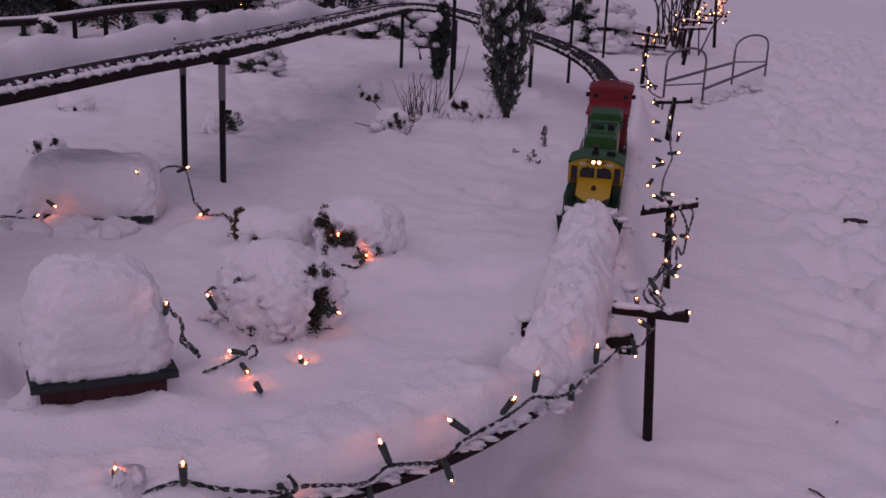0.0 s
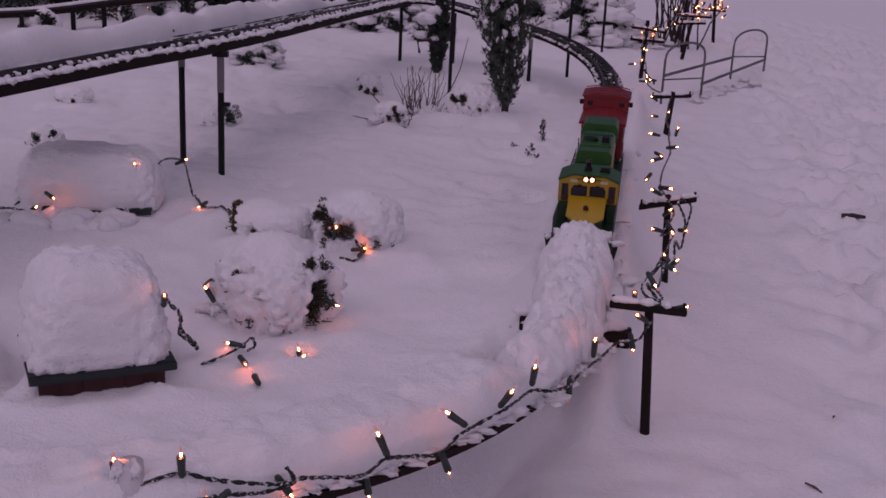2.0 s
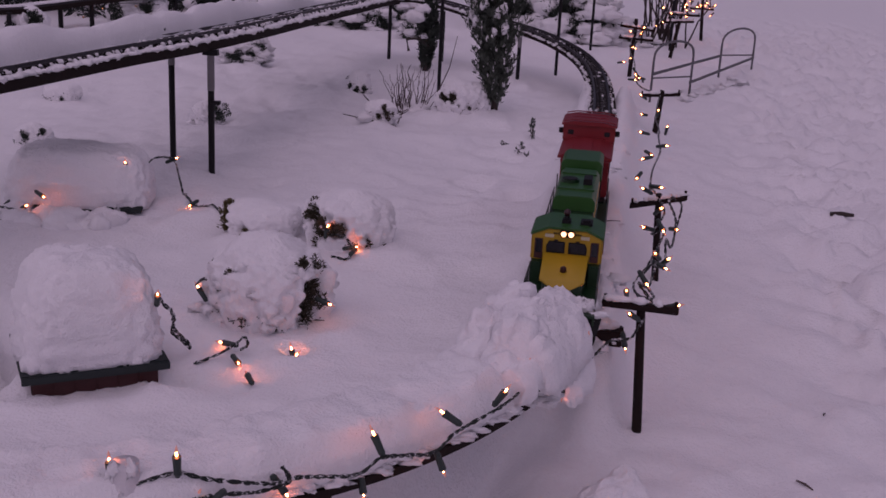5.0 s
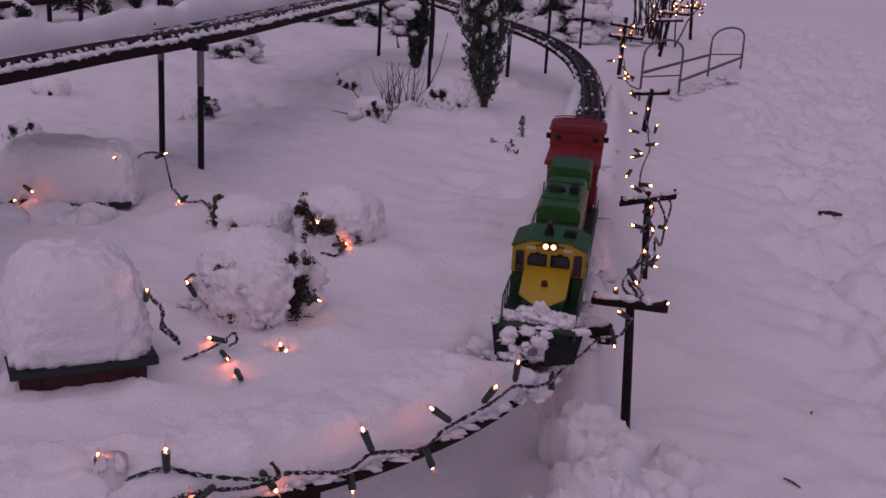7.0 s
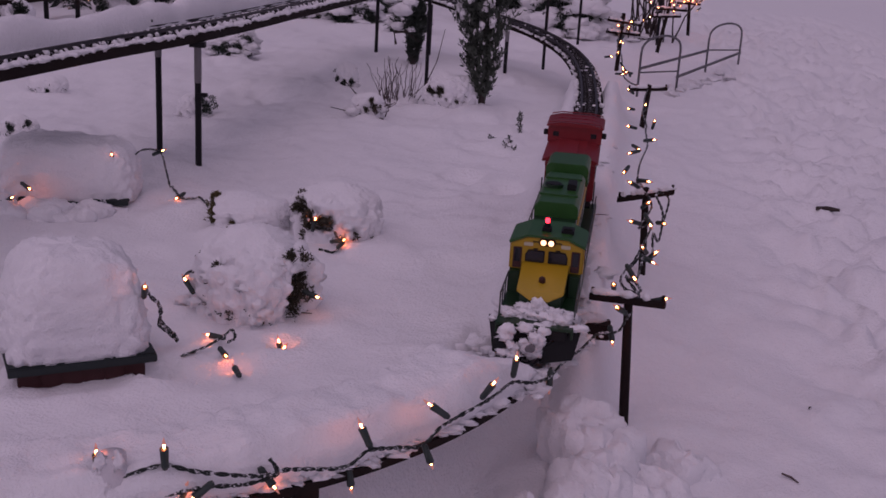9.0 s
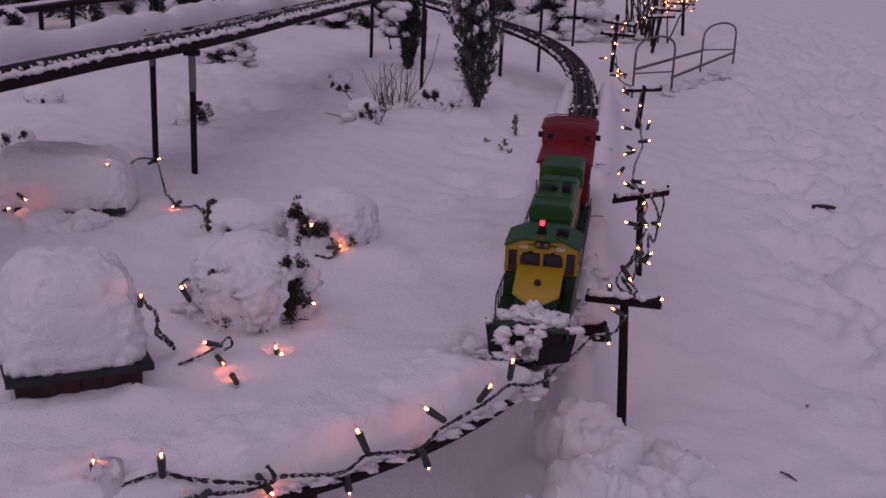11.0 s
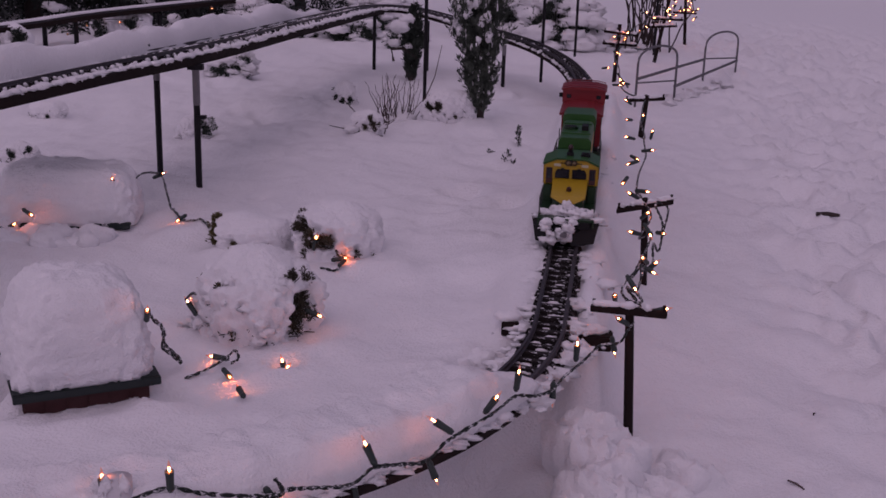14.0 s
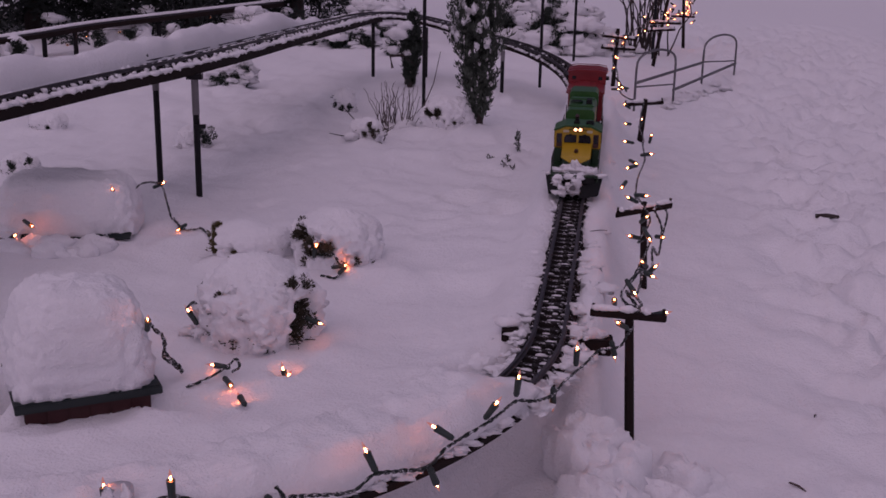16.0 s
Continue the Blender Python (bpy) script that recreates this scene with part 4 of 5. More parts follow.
# crumbs of snow along the cleared track
g = Geo()
r = random.Random(21)
for k in range(300):
    s_ = r.uniform(-1.3, 0.30)
    side = r.choice((-1, 1, 1))
    d_ = side * (0.034 + abs(r.gauss(0, 0.017)))
    w = 0.002 + 0.011 * r.random() ** 2
    g.lump(beside(s_, d_, 0.154 + r.uniform(-0.002, 0.005)), (w * r.uniform(0.9, 2.2), w * r.uniform(0.8, 1.8), w * 0.55), seed=k, rough=1.0, freq=2.8, seg=12)
for k in range(330):
    s_ = r.uniform(-1.1, 0.27)
    w = r.uniform(0.003, 0.008)
    g.lump(beside(s_, r.uniform(-0.04, 0.04), 0.1565), (w * 1.4, w, w * 0.45), seed=k, rough=0.5, seg=8)
for k in range(38):
    s_ = r.uniform(0.22, 0.36)
    w = r.uniform(0.005, 0.012)
    g.lump(beside(s_, r.uniform(-0.04, 0.055), 0.160 + 0.05 * max(0, s_ - 0.2)), (w * 1.4, w, w * 0.7), seed=k + 40, rough=0.5, seg=8)
for k in range(150):
    s_ = r.uniform(0.25, 1.25)
    w = r.uniform(0.002, 0.0055)
    g.lump(beside(s_, 0.036 + abs(r.gauss(0, 0.003)), 0.158 + r.uniform(-0.003, 0.006)), (w * 2.4, w, w * 0.7), seed=k + 70, rough=1.0, freq=2.8, seg=10)
solid("snow_crumbs", g, SNOW, "crumbs of snow left along the cleared track", "snow", smooth=True, kind="stuff")


# ---- model huts under thick snow ----
def hut(x, y, rz, w, d, wall_h, label, sink=0.02):
    z = gz(x, y)
    H = thing("model_hut", label, "model building", "model huts", at=pose(x, y, z - sink, 0, 0, rz))
    part("wall", Geo().box((0, 0, (wall_h + 0.02) / 2), (w * 0.86, d * 0.86, wall_h + 0.02)), HUT_WALL, H, "dark red wall", bevel=0.002)
    for k in range(6):
        part("plank", Geo().box((-w * 0.36 + w * 0.144 * k, -d * 0.432, (wall_h + 0.02) / 2), (w * 0.132, 0.003, wall_h + 0.018)), HUT_WALL, H, bevel=0.0008)
    part("roof", Geo().box((0, 0, wall_h + 0.024), (w, d, 0.007)), HUT_ROOF, H, "dark green roof board", bevel=0.0015)
    part("fascia", Geo().box((0, -d / 2 - 0.002, wall_h + 0.0215), (w, 0.004, 0.011)), HUT_ROOF, H, "dark green fascia", bevel=0.001)
    r = random.Random(int(w * 1000))
    g = Geo()
    for k in range(24):
        f = r.uniform(-0.56, 0.56)
        e = r.uniform(0.007, 0.016)
        g.lump((w * f, -d * 0.45 - r.uniform(0.0, 0.028), sink + r.uniform(-0.030, -0.014)), (e * 1.4, e, e * 0.8), seed=k, rough=0.6, seg=12)
    part("snow", g, SNOW, H, "snow banked against the wall", smooth=True, kind="stuff")
    return H, wall_h + 0.028


def snow_block(H, z, w, d, h, seed, label, arch=0.34):
    """A deep square-sided cap of snow with rounded shoulders and a ragged lower edge."""
    n, rings = 110, 36
    vs, fs = [], []
    for i in range(rings + 1):
        t = i / rings
        ph = 0.5 * math.pi * t
        hz, shr = math.sin(ph) ** 0.86, max(0.0, math.cos(ph)) ** arch
        for k in range(n):
            a = 2 * math.pi * k / n
            c, s = math.cos(a), math.sin(a)
            px = math.copysign(abs(c) ** 0.46, c) * w / 2 * shr
            py = math.copysign(abs(s) ** 0.46, s) * d / 2 * shr
            P = Vector((px, py, hz * h))
            low = 1.6 - hz
            j = 0.0040 * noise.noise(P * 22 + Vector((seed, 0, 0))) + 0.0060 * low * noise.noise(P * 50 + Vector((seed, 3, 0))) + 0.0042 * (0.4 + low) * noise.noise(P * 105 + Vector((seed, 5, 0)))
            o = Vector((px / w, py / d, 0.9 * t)).normalized() if t < 0.98 else Vector((0, 0, 1))
            rag = (0.009 * noise.noise(Vector((px * 55, py * 55, seed))) + 0.006 * noise.noise(Vector((px * 130, py * 130, seed))) - 0.003) * (i == 0)
            P += o * j
            vs.append((P.x, P.y, z + P.z * (1 + 0.08 * noise.noise(Vector((px * 8, py * 8, seed + 4)))) + rag))
    for i in range(rings):
        for k in range(n):
            m = (k + 1) % n
            fs.append((i * n + k, i * n + m, (i + 1) * n + m, (i + 1) * n + k))
    fs.append(tuple(range(n))[::-1])
    part("snow", Geo().add(vs, fs), SNOW, H, label, smooth=True)


H1, top = hut(-0.498, 1.478, 26, 0.190, 0.165, 0.034, "dark red model hut with a green roof under deep snow", 0.026)
snow_block(H1, top - 0.002, 0.187, 0.168, 0.137, 3.0, "deep rounded block of snow", 0.46)
H2, top = hut(-0.768, 2.285, 4, 0.270, 0.145, 0.020, "low dark model hut almost buried in snow", 0.034)
snow_block(H2, top - 0.004, 0.286, 0.158, 0.109, 8.0, "thick flat block of snow", 0.30)
g = Geo()
r = random.Random(2)
for k in range(44):
    g.lump((-0.905 + 0.235 * r.random(), 2.165 + r.uniform(-0.045, 0.02), gz(-0.75, 2.16) + r.uniform(-0.012, 0.010)), (r.uniform(0.020, 0.036), r.uniform(0.016, 0.028), 0.018), seed=k, rough=0.35, seg=16)
for k in range(14):
    g.lump((-0.60 + r.uniform(-0.015, 0.02) - 0.15 * r.random(), 1.375 + r.uniform(-0.02, 0.02), gz(-0.5, 1.36) - 0.004), (0.020, 0.016, 0.010), seed=k, rough=0.3, seg=10)
solid("snow_slump", g, SNOW, "slumped snow in front of the huts", "snow", smooth=True, kind="stuff")


# ---- shrubs ----
def snowy_shrub(x, y, rx, ry, h, seed, lumps, gaps, label, leaf=NEEDLE, size=0.012, name="shrub", pads=False, puffy=0.6, puffs=0):
    """A low evergreen: stem, dark foliage, and cushions of snow that leave gaps. gaps: directions (degrees, height share, size) where the foliage shows."""
    r = random.Random(seed)
    z = gz(x, y)
    S = thing(name, label, "shrub", "snowy shrubs", at=pose(x, y, z))
    part("stem", Geo().tube([(0, 0, -0.02), (0.004, 0, h * 0.4)], [0.006, 0.004], 7), BARK, S)
    g = Geo()
    for a, up, w in gaps:
        c = (math.cos(radians(a)) * rx * 0.72, math.sin(radians(a)) * ry * 0.72, h * up)
        for _ in range(9):
            o = [c[i] + r.gauss(0, w * 0.60) * (0.7 if i < 2 else 1.0) for i in range(3)]
            g.leaves(o, (w * 0.40, w * 0.35, w * 0.40), int(90 * (w / 0.03) ** 1.2) + 8, size * 0.62, size * 0.13, 0.3, r)
            g.tube([(c[0] * 0.5, c[1] * 0.5, c[2] * 0.5), (o[0] * 1.10, o[1] * 1.10, o[2])], [0.0018, 0.0007], 4)
    # stray sprigs that poke out of the snow
    for k in range(0 if pads else 18):
        a, up = radians(r.uniform(-200, 20)), r.random() * 0.55
        rad = math.sqrt(max(0, 1 - up * up))
        o = Vector((math.cos(a) * rx * rad, math.sin(a) * ry * rad, h * up)) * r.uniform(0.78, 0.88)
        g.leaves(o, (0.004, 0.004, 0.003), r.randint(2, 7), size * 0.5, size * 0.12, 0.3, r)
        g.tube([o * 0.8, o * 1.03 + Vector((r.gauss(0, 0.004), 0, r.gauss(0, 0.003)))], [0.0012, 0.0006], 4)
    part("foliage", g, leaf, S, "dark evergreen foliage showing between the snow")
    g = Geo()
    for k in range(lumps if pads else 0):
        a = r.uniform(0, 360)
        up = r.random() ** 0.8
        if any(abs((a - ga + 180) % 360 - 180) < math.degrees(w / rx) * 0.85 and abs(up - gu) < w / h * 0.85 for ga, gu, w in gaps):
            continue
        rad = math.sqrt(max(0, 1 - (up * 0.97) ** 2)) * 0.86
        q = r.uniform(0.10, 0.24)
        g.lump((math.cos(radians(a)) * rx * rad, math.sin(radians(a)) * ry * rad, h * up * 0.86), (rx * q * 1.3, ry * q, h * q * 0.5), seed=seed * 31 + k, rough=0.75, freq=2.2, seg=16)
    if pads:
        f_ = Geo().leaves((0, 0, h * 0.42), (rx * 0.92, ry * 0.92, h * 0.52), int(5200 * rx), size * 1.2, size * 0.2, 0.2, r)
        part("foliage", f_, leaf, S, "dark evergreen foliage")
        for k in range(34):
            a = r.uniform(0, 2 * math.pi)
            up = r.random() ** 0.7
            rad = math.sqrt(max(0, 1 - (up * 0.95) ** 2)) * r.uniform(0.75, 1.0)
            q = r.uniform(0.16, 0.34)
            g.lump((math.cos(a) * rx * rad, math.sin(a) * ry * rad, h * (0.10 + up * 0.86)), (rx * q * 1.15, ry * q, h * q * 0.42), seed=seed * 7 + k, rough=0.6, freq=2.2, seg=18)
    # one body of snow, pressed in where the foliage shows
    n, rings = 150, 62
    vs, fs = [], []
    for i in range(rings + 1):
        th = 0.5 * math.pi * (1.0 - i / rings)
        for k in range(n):
            a = 2 * math.pi * k / n
            d = Vector((math.cos(a) * math.cos(th), math.sin(a) * math.cos(th), math.sin(th)))
            o_ = Vector((seed, 0, 0))
            side = max(0.0, 1.0 - d.z) ** 0.7 * puffy
            f = 0.93 + 0.12 * noise.noise(d * 1.7 + o_) + (0.17 * noise.noise(d * 3.6 + o_ * 2) + 0.13 * noise.noise(d * 7.5 + o_ * 3) + 0.06 * noise.noise(d * 15 + o_ * 4)) * side + 0.012 * noise.noise(d * 24 + o_) + 0.010 * noise.noise(d * 48 + o_)
            for ga, gu, w in gaps:
                c = Vector((math.cos(radians(ga)) * 0.80 * rx, math.sin(radians(ga)) * 0.80 * ry, gu * h))
                dist = (Vector((d.x * rx, d.y * ry, d.z * h)) * 0.9 - c).length / (w * (1.15 + 0.7 * noise.noise(d * 8 + o_)))
                f -= 0.36 * min(1.0, w / 0.016) * math.exp(-dist ** 4)
            flare = (1 - 0.16 * (1 - math.sin(th)) ** 3) * (1 + 0.14 * math.sin(th) * math.cos(th))
            vs.append((d.x * rx * f * flare, d.y * ry * f * flare, d.z ** 0.85 * h * f - 0.012 * (i == rings)))
    for i in range(rings):
        for k in range(n):
            m = (k + 1) % n
            fs.append((i * n + k, i * n + m, (i + 1) * n + m, (i + 1) * n + k))
    if not pads:
        g.add(vs, fs)
    # loose puffs caught on the outer twigs, with shade between them
    for k in range(puffs):
        a, up = r.uniform(-195, 25), r.uniform(0.02, 0.72)
        if any(abs((a - ga + 180) % 360 - 180) < 26 and abs(up - gu) < 0.22 for ga, gu, w in gaps if w > 0.015):
            continue
        rad = math.sqrt(1 - up * up) * r.uniform(0.80, 0.97)
        q = r.uniform(0.006, 0.013)
        g.lump((math.cos(radians(a)) * rx * rad, math.sin(radians(a)) * ry * rad, h * up), (q * r.uniform(0.8, 1.4), q, q * 0.66), seed=seed * 13 + k, rough=0.6, freq=2.3, seg=18)
    part("snow", g, SNOW, S, "soft cushions of snow", smooth=True, kind="stuff")
    return S


snowy_shrub(-0.293, 1.728, 0.112, 0.104, 0.138, 4, 50, [(-32, 0.16, 0.024), (-28, 0.30, 0.020), (-20, 0.50, 0.008), (-128, 0.62, 0.0065), (-112, 0.52, 0.004), (-160, 0.25, 0.006), (-14, 0.66, 0.010), (-105, 0.10, 0.009), (175, 0.45, 0.006), (-150, 0.12, 0.008), (-75, 0.08, 0.006), (-120, 0.35, 0.005), (-95, 0.42, 0.005), (-165, 0.60, 0.006), (-60, 0.45, 0.005), (-140, 0.42, 0.007), (-40, 0.75, 0.006)],
            "rounded dwarf conifer covered with cushions of snow", size=0.010, leaf=NEEDLE_BROWN, puffy=1.0, puffs=46)
snowy_shrub(-0.203, 2.125, 0.098, 0.090, 0.100, 7, 20, [(-135, 0.30, 0.024), (-158, 0.55, 0.016), (-105, 0.30, 0.016), (-60, 0.12, 0.010)], "low dark shrub bowed under a dome of snow", leaf=NEEDLE_BROWN, puffs=5)
snowy_shrub(-0.375, 2.150, 0.094, 0.080, 0.068, 9, 20, [(-165, 0.45, 0.014), (-150, 0.20, 0.014), (-110, 0.18, 0.011), (178, 0.7, 0.011)], "golden dwarf conifer flattened by snow", leaf=NEEDLE_GOLD, puffy=0.5)
snowy_shrub(0.000, 3.79, 0.100, 0.07, 0.115, 12, 60, [(-118, 0.48, 0.013), (-135, 0.36, 0.012), (-150, 0.45, 0.010), (-72, 0.16, 0.008), (-100, 0.22, 0.006)], "small bush half buried in snow", puffy=1.0, leaf=NEEDLE_BROWN)
snowy_shrub(-0.372, 4.12, 0.045, 0.045, 0.095, 14, 45, [(-150, 0.3, 0.010), (170, 0.55, 0.008), (-60, 0.2, 0.009), (-100, 0.15, 0.009)], "small round bush capped with snow", puffs=6)
snowy_shrub(-0.780, 3.50, 0.060, 0.05, 0.085, 15, 40, [(-20, 0.45, 0.022), (-50, 0.7, 0.014), (-150, 0.1, 0.012)], "straggling bush under a cap of snow", puffy=1.0, puffs=6)
snowy_shrub(-0.87, 4.60, 0.105, 0.06, 0.12, 17, 40, [(-30, 0.5, 0.03), (-70, 0.3, 0.024), (-120, 0.35, 0.022), (-5, 0.3, 0.02)], "thin bush with clumps of snow", pads=True)
snowy_shrub(-1.300, 3.72, 0.07, 0.05, 0.06, 18, 30, [(-80, 0.1, 0.008)], "low bush hidden by a mound of snow")
snowy_shrub(-1.12, 2.97, 0.055, 0.045, 0.055, 19, 30, [(-100, 0.4, 0.010), (-40, 0.6, 0.009)], "tuft of twigs poking out of the snow")
for k, (x, y, rx, h) in enumerate(((-0.52, 6.05, 0.16, 0.15), (-0.76, 6.1, 0.13, 0.13), (-0.22, 5.75, 0.11, 0.10), (-1.05, 6.2, 0.16, 0.17), (-0.40, 6.6, 0.2, 0.2))):
    snowy_shrub(x, y, rx, rx * 0.7, h, 30 + k, 40, [(-90 + 25 * (k % 3 - 1), 0.25, 0.045), (-40, 0.3, 0.035), (-140, 0.35, 0.035)], "dark border bush with snow on its branches", size=0.022, pads=True)
snowy_shrub(0.56, 5.92, 0.22, 0.16, 0.27, 41, 46, [(-100, 0.28, 0.05), (-150, 0.5, 0.05), (-60, 0.30, 0.04), (-125, 0.75, 0.04), (-80, 0.62, 0.03)], "large spreading bush with heavy pads of snow", size=0.022, pads=True)
snowy_shrub(0.30, 6.3, 0.26, 0.16, 0.30, 43, 46, [(-100, 0.45, 0.06), (-150, 0.5, 0.06), (-60, 0.30, 0.05), (-30, 0.6, 0.05)], "large spreading bush with heavy pads of snow", size=0.024, pads=True)
snowy_shrub(0.85, 6.1, 0.10, 0.08, 0.10, 44, 40, [(-90, 0.2, 0.02)], "small mounded bush under snow", size=0.02)
snowy_shrub(-1.93, 5.12, 0.11, 0.09, 0.15, 45, 46, [(-60, 0.55, 0.03), (-120, 0.15, 0.03), (-50, 0.2, 0.02)], "bush with a hood of snow beside a post", size=0.02)
snowy_shrub(-1.62, 5.75, 0.17, 0.10, 0.15, 46, 46, [(-140, 0.4, 0.04), (-60, 0.5, 0.03)], "bush with a hood of snow and small lights", size=0.02)


def small_sprig(x, y, h, label, seed):
    r = random.Random(seed)
    z = gz(x, y)
    S = thing("sprig", label, "plant", "sprigs in the snow", at=pose(x, y, z))
    part("stem", Geo().tube([(0, 0, -0.01), (0.003, 0, h)], [0.0022, 0.001], 5), BARK, S)
    g = Geo()
    for k in range(int(h / 0.004)):
        g.leaves((0, 0, h * (0.1 + 0.9 * k * 0.004 / h)), (0.005, 0.005, 0.004), 7, 0.010, 0.002, 0.5, r)
    part("foliage", g, NEEDLE, S)


small_sprig(-0.226, 1.580, 0.016, "dark leaves in a melted hollow of the snow", 7)
small_sprig(0.212, 3.42, 0.062, "little dark conifer seedling standing in the snow", 1)
small_sprig(0.122, 3.29, 0.016, "dark leaves just showing above the snow", 2)
small_sprig(0.132, 3.30, 0.012, "dark leaves just showing above the snow", 3)
small_sprig(0.170, 3.19, 0.016, "dark leaves just showing above the snow", 4)
small_sprig(0.158, 3.14, 0.010, "dark leaves just showing above the snow", 5)
small_sprig(0.182, 3.13, 0.010, "dark leaves just showing above the snow", 6)


# ---- columnar conifer ----
def column_tree(x, y, h, rad, seed, label, leaf, lean=0.0, snowy=0.5, sprays=420, clots=0):
    r = random.Random(seed)
    T = thing("conifer", label, "tree", at=pose(x, y, gz(x, y), 0, lean, 0))
    part("trunk", Geo().tube([(0, 0, -0.03), (0, 0, h * 0.5), (0, 0, h * 0.95)], [0.013, 0.009, 0.003], 8), BARK, T)
    g, sn = Geo(), Geo()
    for k in range(sprays):
        t = (k + r.random()) / sprays
        z = h * (0.05 + 0.95 * t)
        env = rad * min(1.0, 0.34 + 1.5 * t) * (1.0 if t < 0.6 else 1.0 - 0.8 * (t - 0.6) / 0.4) * r.uniform(0.50, 1.35)
        a = r.uniform(0, 2 * math.pi)
        o = Vector((math.cos(a) * env * 0.35, math.sin(a) * env * 0.35, z - 0.03))
        tip = Vector((math.cos(a) * env, math.sin(a) * env, z + r.uniform(0.01, 0.05)))
        g.tube([o, tip], [0.0016, 0.0007], 4, cap=False)
        for q in range(9):
            f = 0.25 + 0.75 * q / 8
            g.leaves(o.lerp(tip, f), (0.008, 0.008, 0.010), 5, 0.021, 0.0026, 1.5, r)
        if r.random() < snowy:
            sn.lump(o.lerp(tip, r.uniform(0.6, 1.0)) + Vector((0, 0, 0.006)), (r.uniform(0.002, 0.005), r.uniform(0.002, 0.005), r.uniform(0.005, 0.013)), seed=k, rough=0.6, seg=8)
    for k in range(clots):  # larger clots of snow on the weather side
        t = 0.42 + 0.55 * (k + r.random()) / clots
        a = radians(r.uniform(150, 290))
        e = r.uniform(0.006, 0.014)
        env = rad * (1.0 if t < 0.6 else 1.0 - 0.8 * (t - 0.6) / 0.4) * r.uniform(0.75, 1.0)
        sn.lump((math.cos(a) * env, math.sin(a) * env, h * t), (e * 0.8, e * 0.8, e * 1.2), seed=90 + k, rough=1.0, freq=2.6, seg=16)
    part("crown", g, leaf, T, "upright frosted sprays of foliage")
    part("snow", sn, SNOW, T, "snow caught in the foliage", smooth=True, kind="stuff")
    return T


column_tree(0.105, 3.80, 0.62, 0.092, 3, "columnar frosted conifer with snow in its branches", NEEDLE_FROST, lean=-2, snowy=0.8, sprays=330, clots=70)
column_tree(-0.158, 4.66, 0.265, 0.038, 8, "narrow dark conifer with clots of snow", NEEDLE, lean=2, snowy=0.30, sprays=150)
g = Geo()
for k, (dx, dz, w) in enumerate(((-0.072, 0.225, 0.040), (-0.095, 0.160, 0.026), (-0.045, 0.255, 0.030), (-0.040, 0.150, 0.018))):
    g.lump((-0.130 + dx, 4.63, 0.06 + dz), (w, w * 0.7, w * 0.62), seed=k + 4, rough=0.5, seg=18)
solid("snow_clump", g, SNOW, "clots of snow hanging on the narrow conifer", "snow", smooth=True)
g = Geo().tube([(-0.135, 4.64, 0.16), (-0.185, 4.63, 0.20), (-0.235, 4.62, 0.195), (-0.225, 4.61, 0.15)], 0.006, 6)
solid("branch", g, BARK, "bent dark branch carrying clots of snow", "branch")


# ---- twiggy plants ----
def twigs(name, x, y, label, n, spread, height, seed, thick=0.0016, wiggle=0.01, tilt=0.0, snow=6, material=TWIG):
    r = random.Random(seed)
    z = gz(x, y)
    T = thing(name, label, "shrub", at=pose(x, y, z))
    for k in range(n):
        a = r.uniform(0, 2 * math.pi)
        b = Vector((r.gauss(0, spread * 0.25), r.gauss(0, spread * 0.12), -0.01))
        tip = Vector((b.x + math.cos(a) * spread * r.uniform(0.2, 1.0) + tilt, b.y + math.sin(a) * spread * 0.5, height * r.uniform(0.55, 1.0)))
        pts = [b.lerp(tip, q / 7) + Vector((r.gauss(0, wiggle), r.gauss(0, wiggle), r.gauss(0, wiggle * 0.5))) * (q > 0) * (q / 7) for q in range(8)]
        part("twig", Geo().tube(pts, [thick * (1 - 0.08 * q) for q in range(8)], 5), material, T)
    if snow:
        g = Geo()
        for k in range(snow):
            g.lump((r.gauss(0, spread * 0.5), r.gauss(0, spread * 0.25), r.uniform(0.0, 0.02)), (spread * r.uniform(0.15, 0.34), spread * r.uniform(0.12, 0.25), r.uniform(0.008, 0.018)), seed=seed + k, rough=0.6, seg=14)
        part("snow", g, SNOW, T, "snow around the stems", smooth=True, kind="stuff")
    return T


twigs("twig_shrub", -0.205, 3.80, "bare reddish stems of a shrub sticking out of snow", 26, 0.10, 0.17, 5, 0.0016, 0.005, snow=7)
twigs("twig_shrub", -0.150, 3.86, "bare reddish stems of a shrub sticking out of snow", 12, 0.07, 0.15, 25, 0.0015, 0.004, snow=4)
snowy_shrub(-0.250, 3.52, 0.058, 0.045, 0.066, 51, 20, [(-60, 0.30, 0.011), (-95, 0.20, 0.009), (-30, 0.25, 0.010), (-75, 0.6, 0.007)], "low brown plant weighed down by snow", leaf=NEEDLE_BROWN)
twigs("twig_shrub", -0.245, 3.52, "bent twigs of a low plant loaded with snow", 16, 0.10, 0.050, 6, 0.0022, 0.006, snow=4)
solid("stick", Geo().tube([(-0.20, 3.50, 0.07), (-0.27, 3.49, 0.085), (-0.36, 3.47, 0.105)], [0.003, 0.0022, 0.0012], 6), BARK, "long dark twig leaning out of the snow", "twig")
solid("stick", Geo().tube([(-0.245, 3.53, 0.08), (-0.285, 3.55, 0.13), (-0.325, 3.56, 0.17)], [0.003, 0.002, 0.0012], 6), BARK, "long dark twig leaning out of the snow", "twig")
solid("stick", Geo().tube([(-0.085, 4.03, 0.10), (-0.052, 4.03, 0.18), (-0.030, 4.03, 0.29)], [0.002, 0.0018, 0.001], 6), TWIG, "long bare stem beside the black post", "twig")
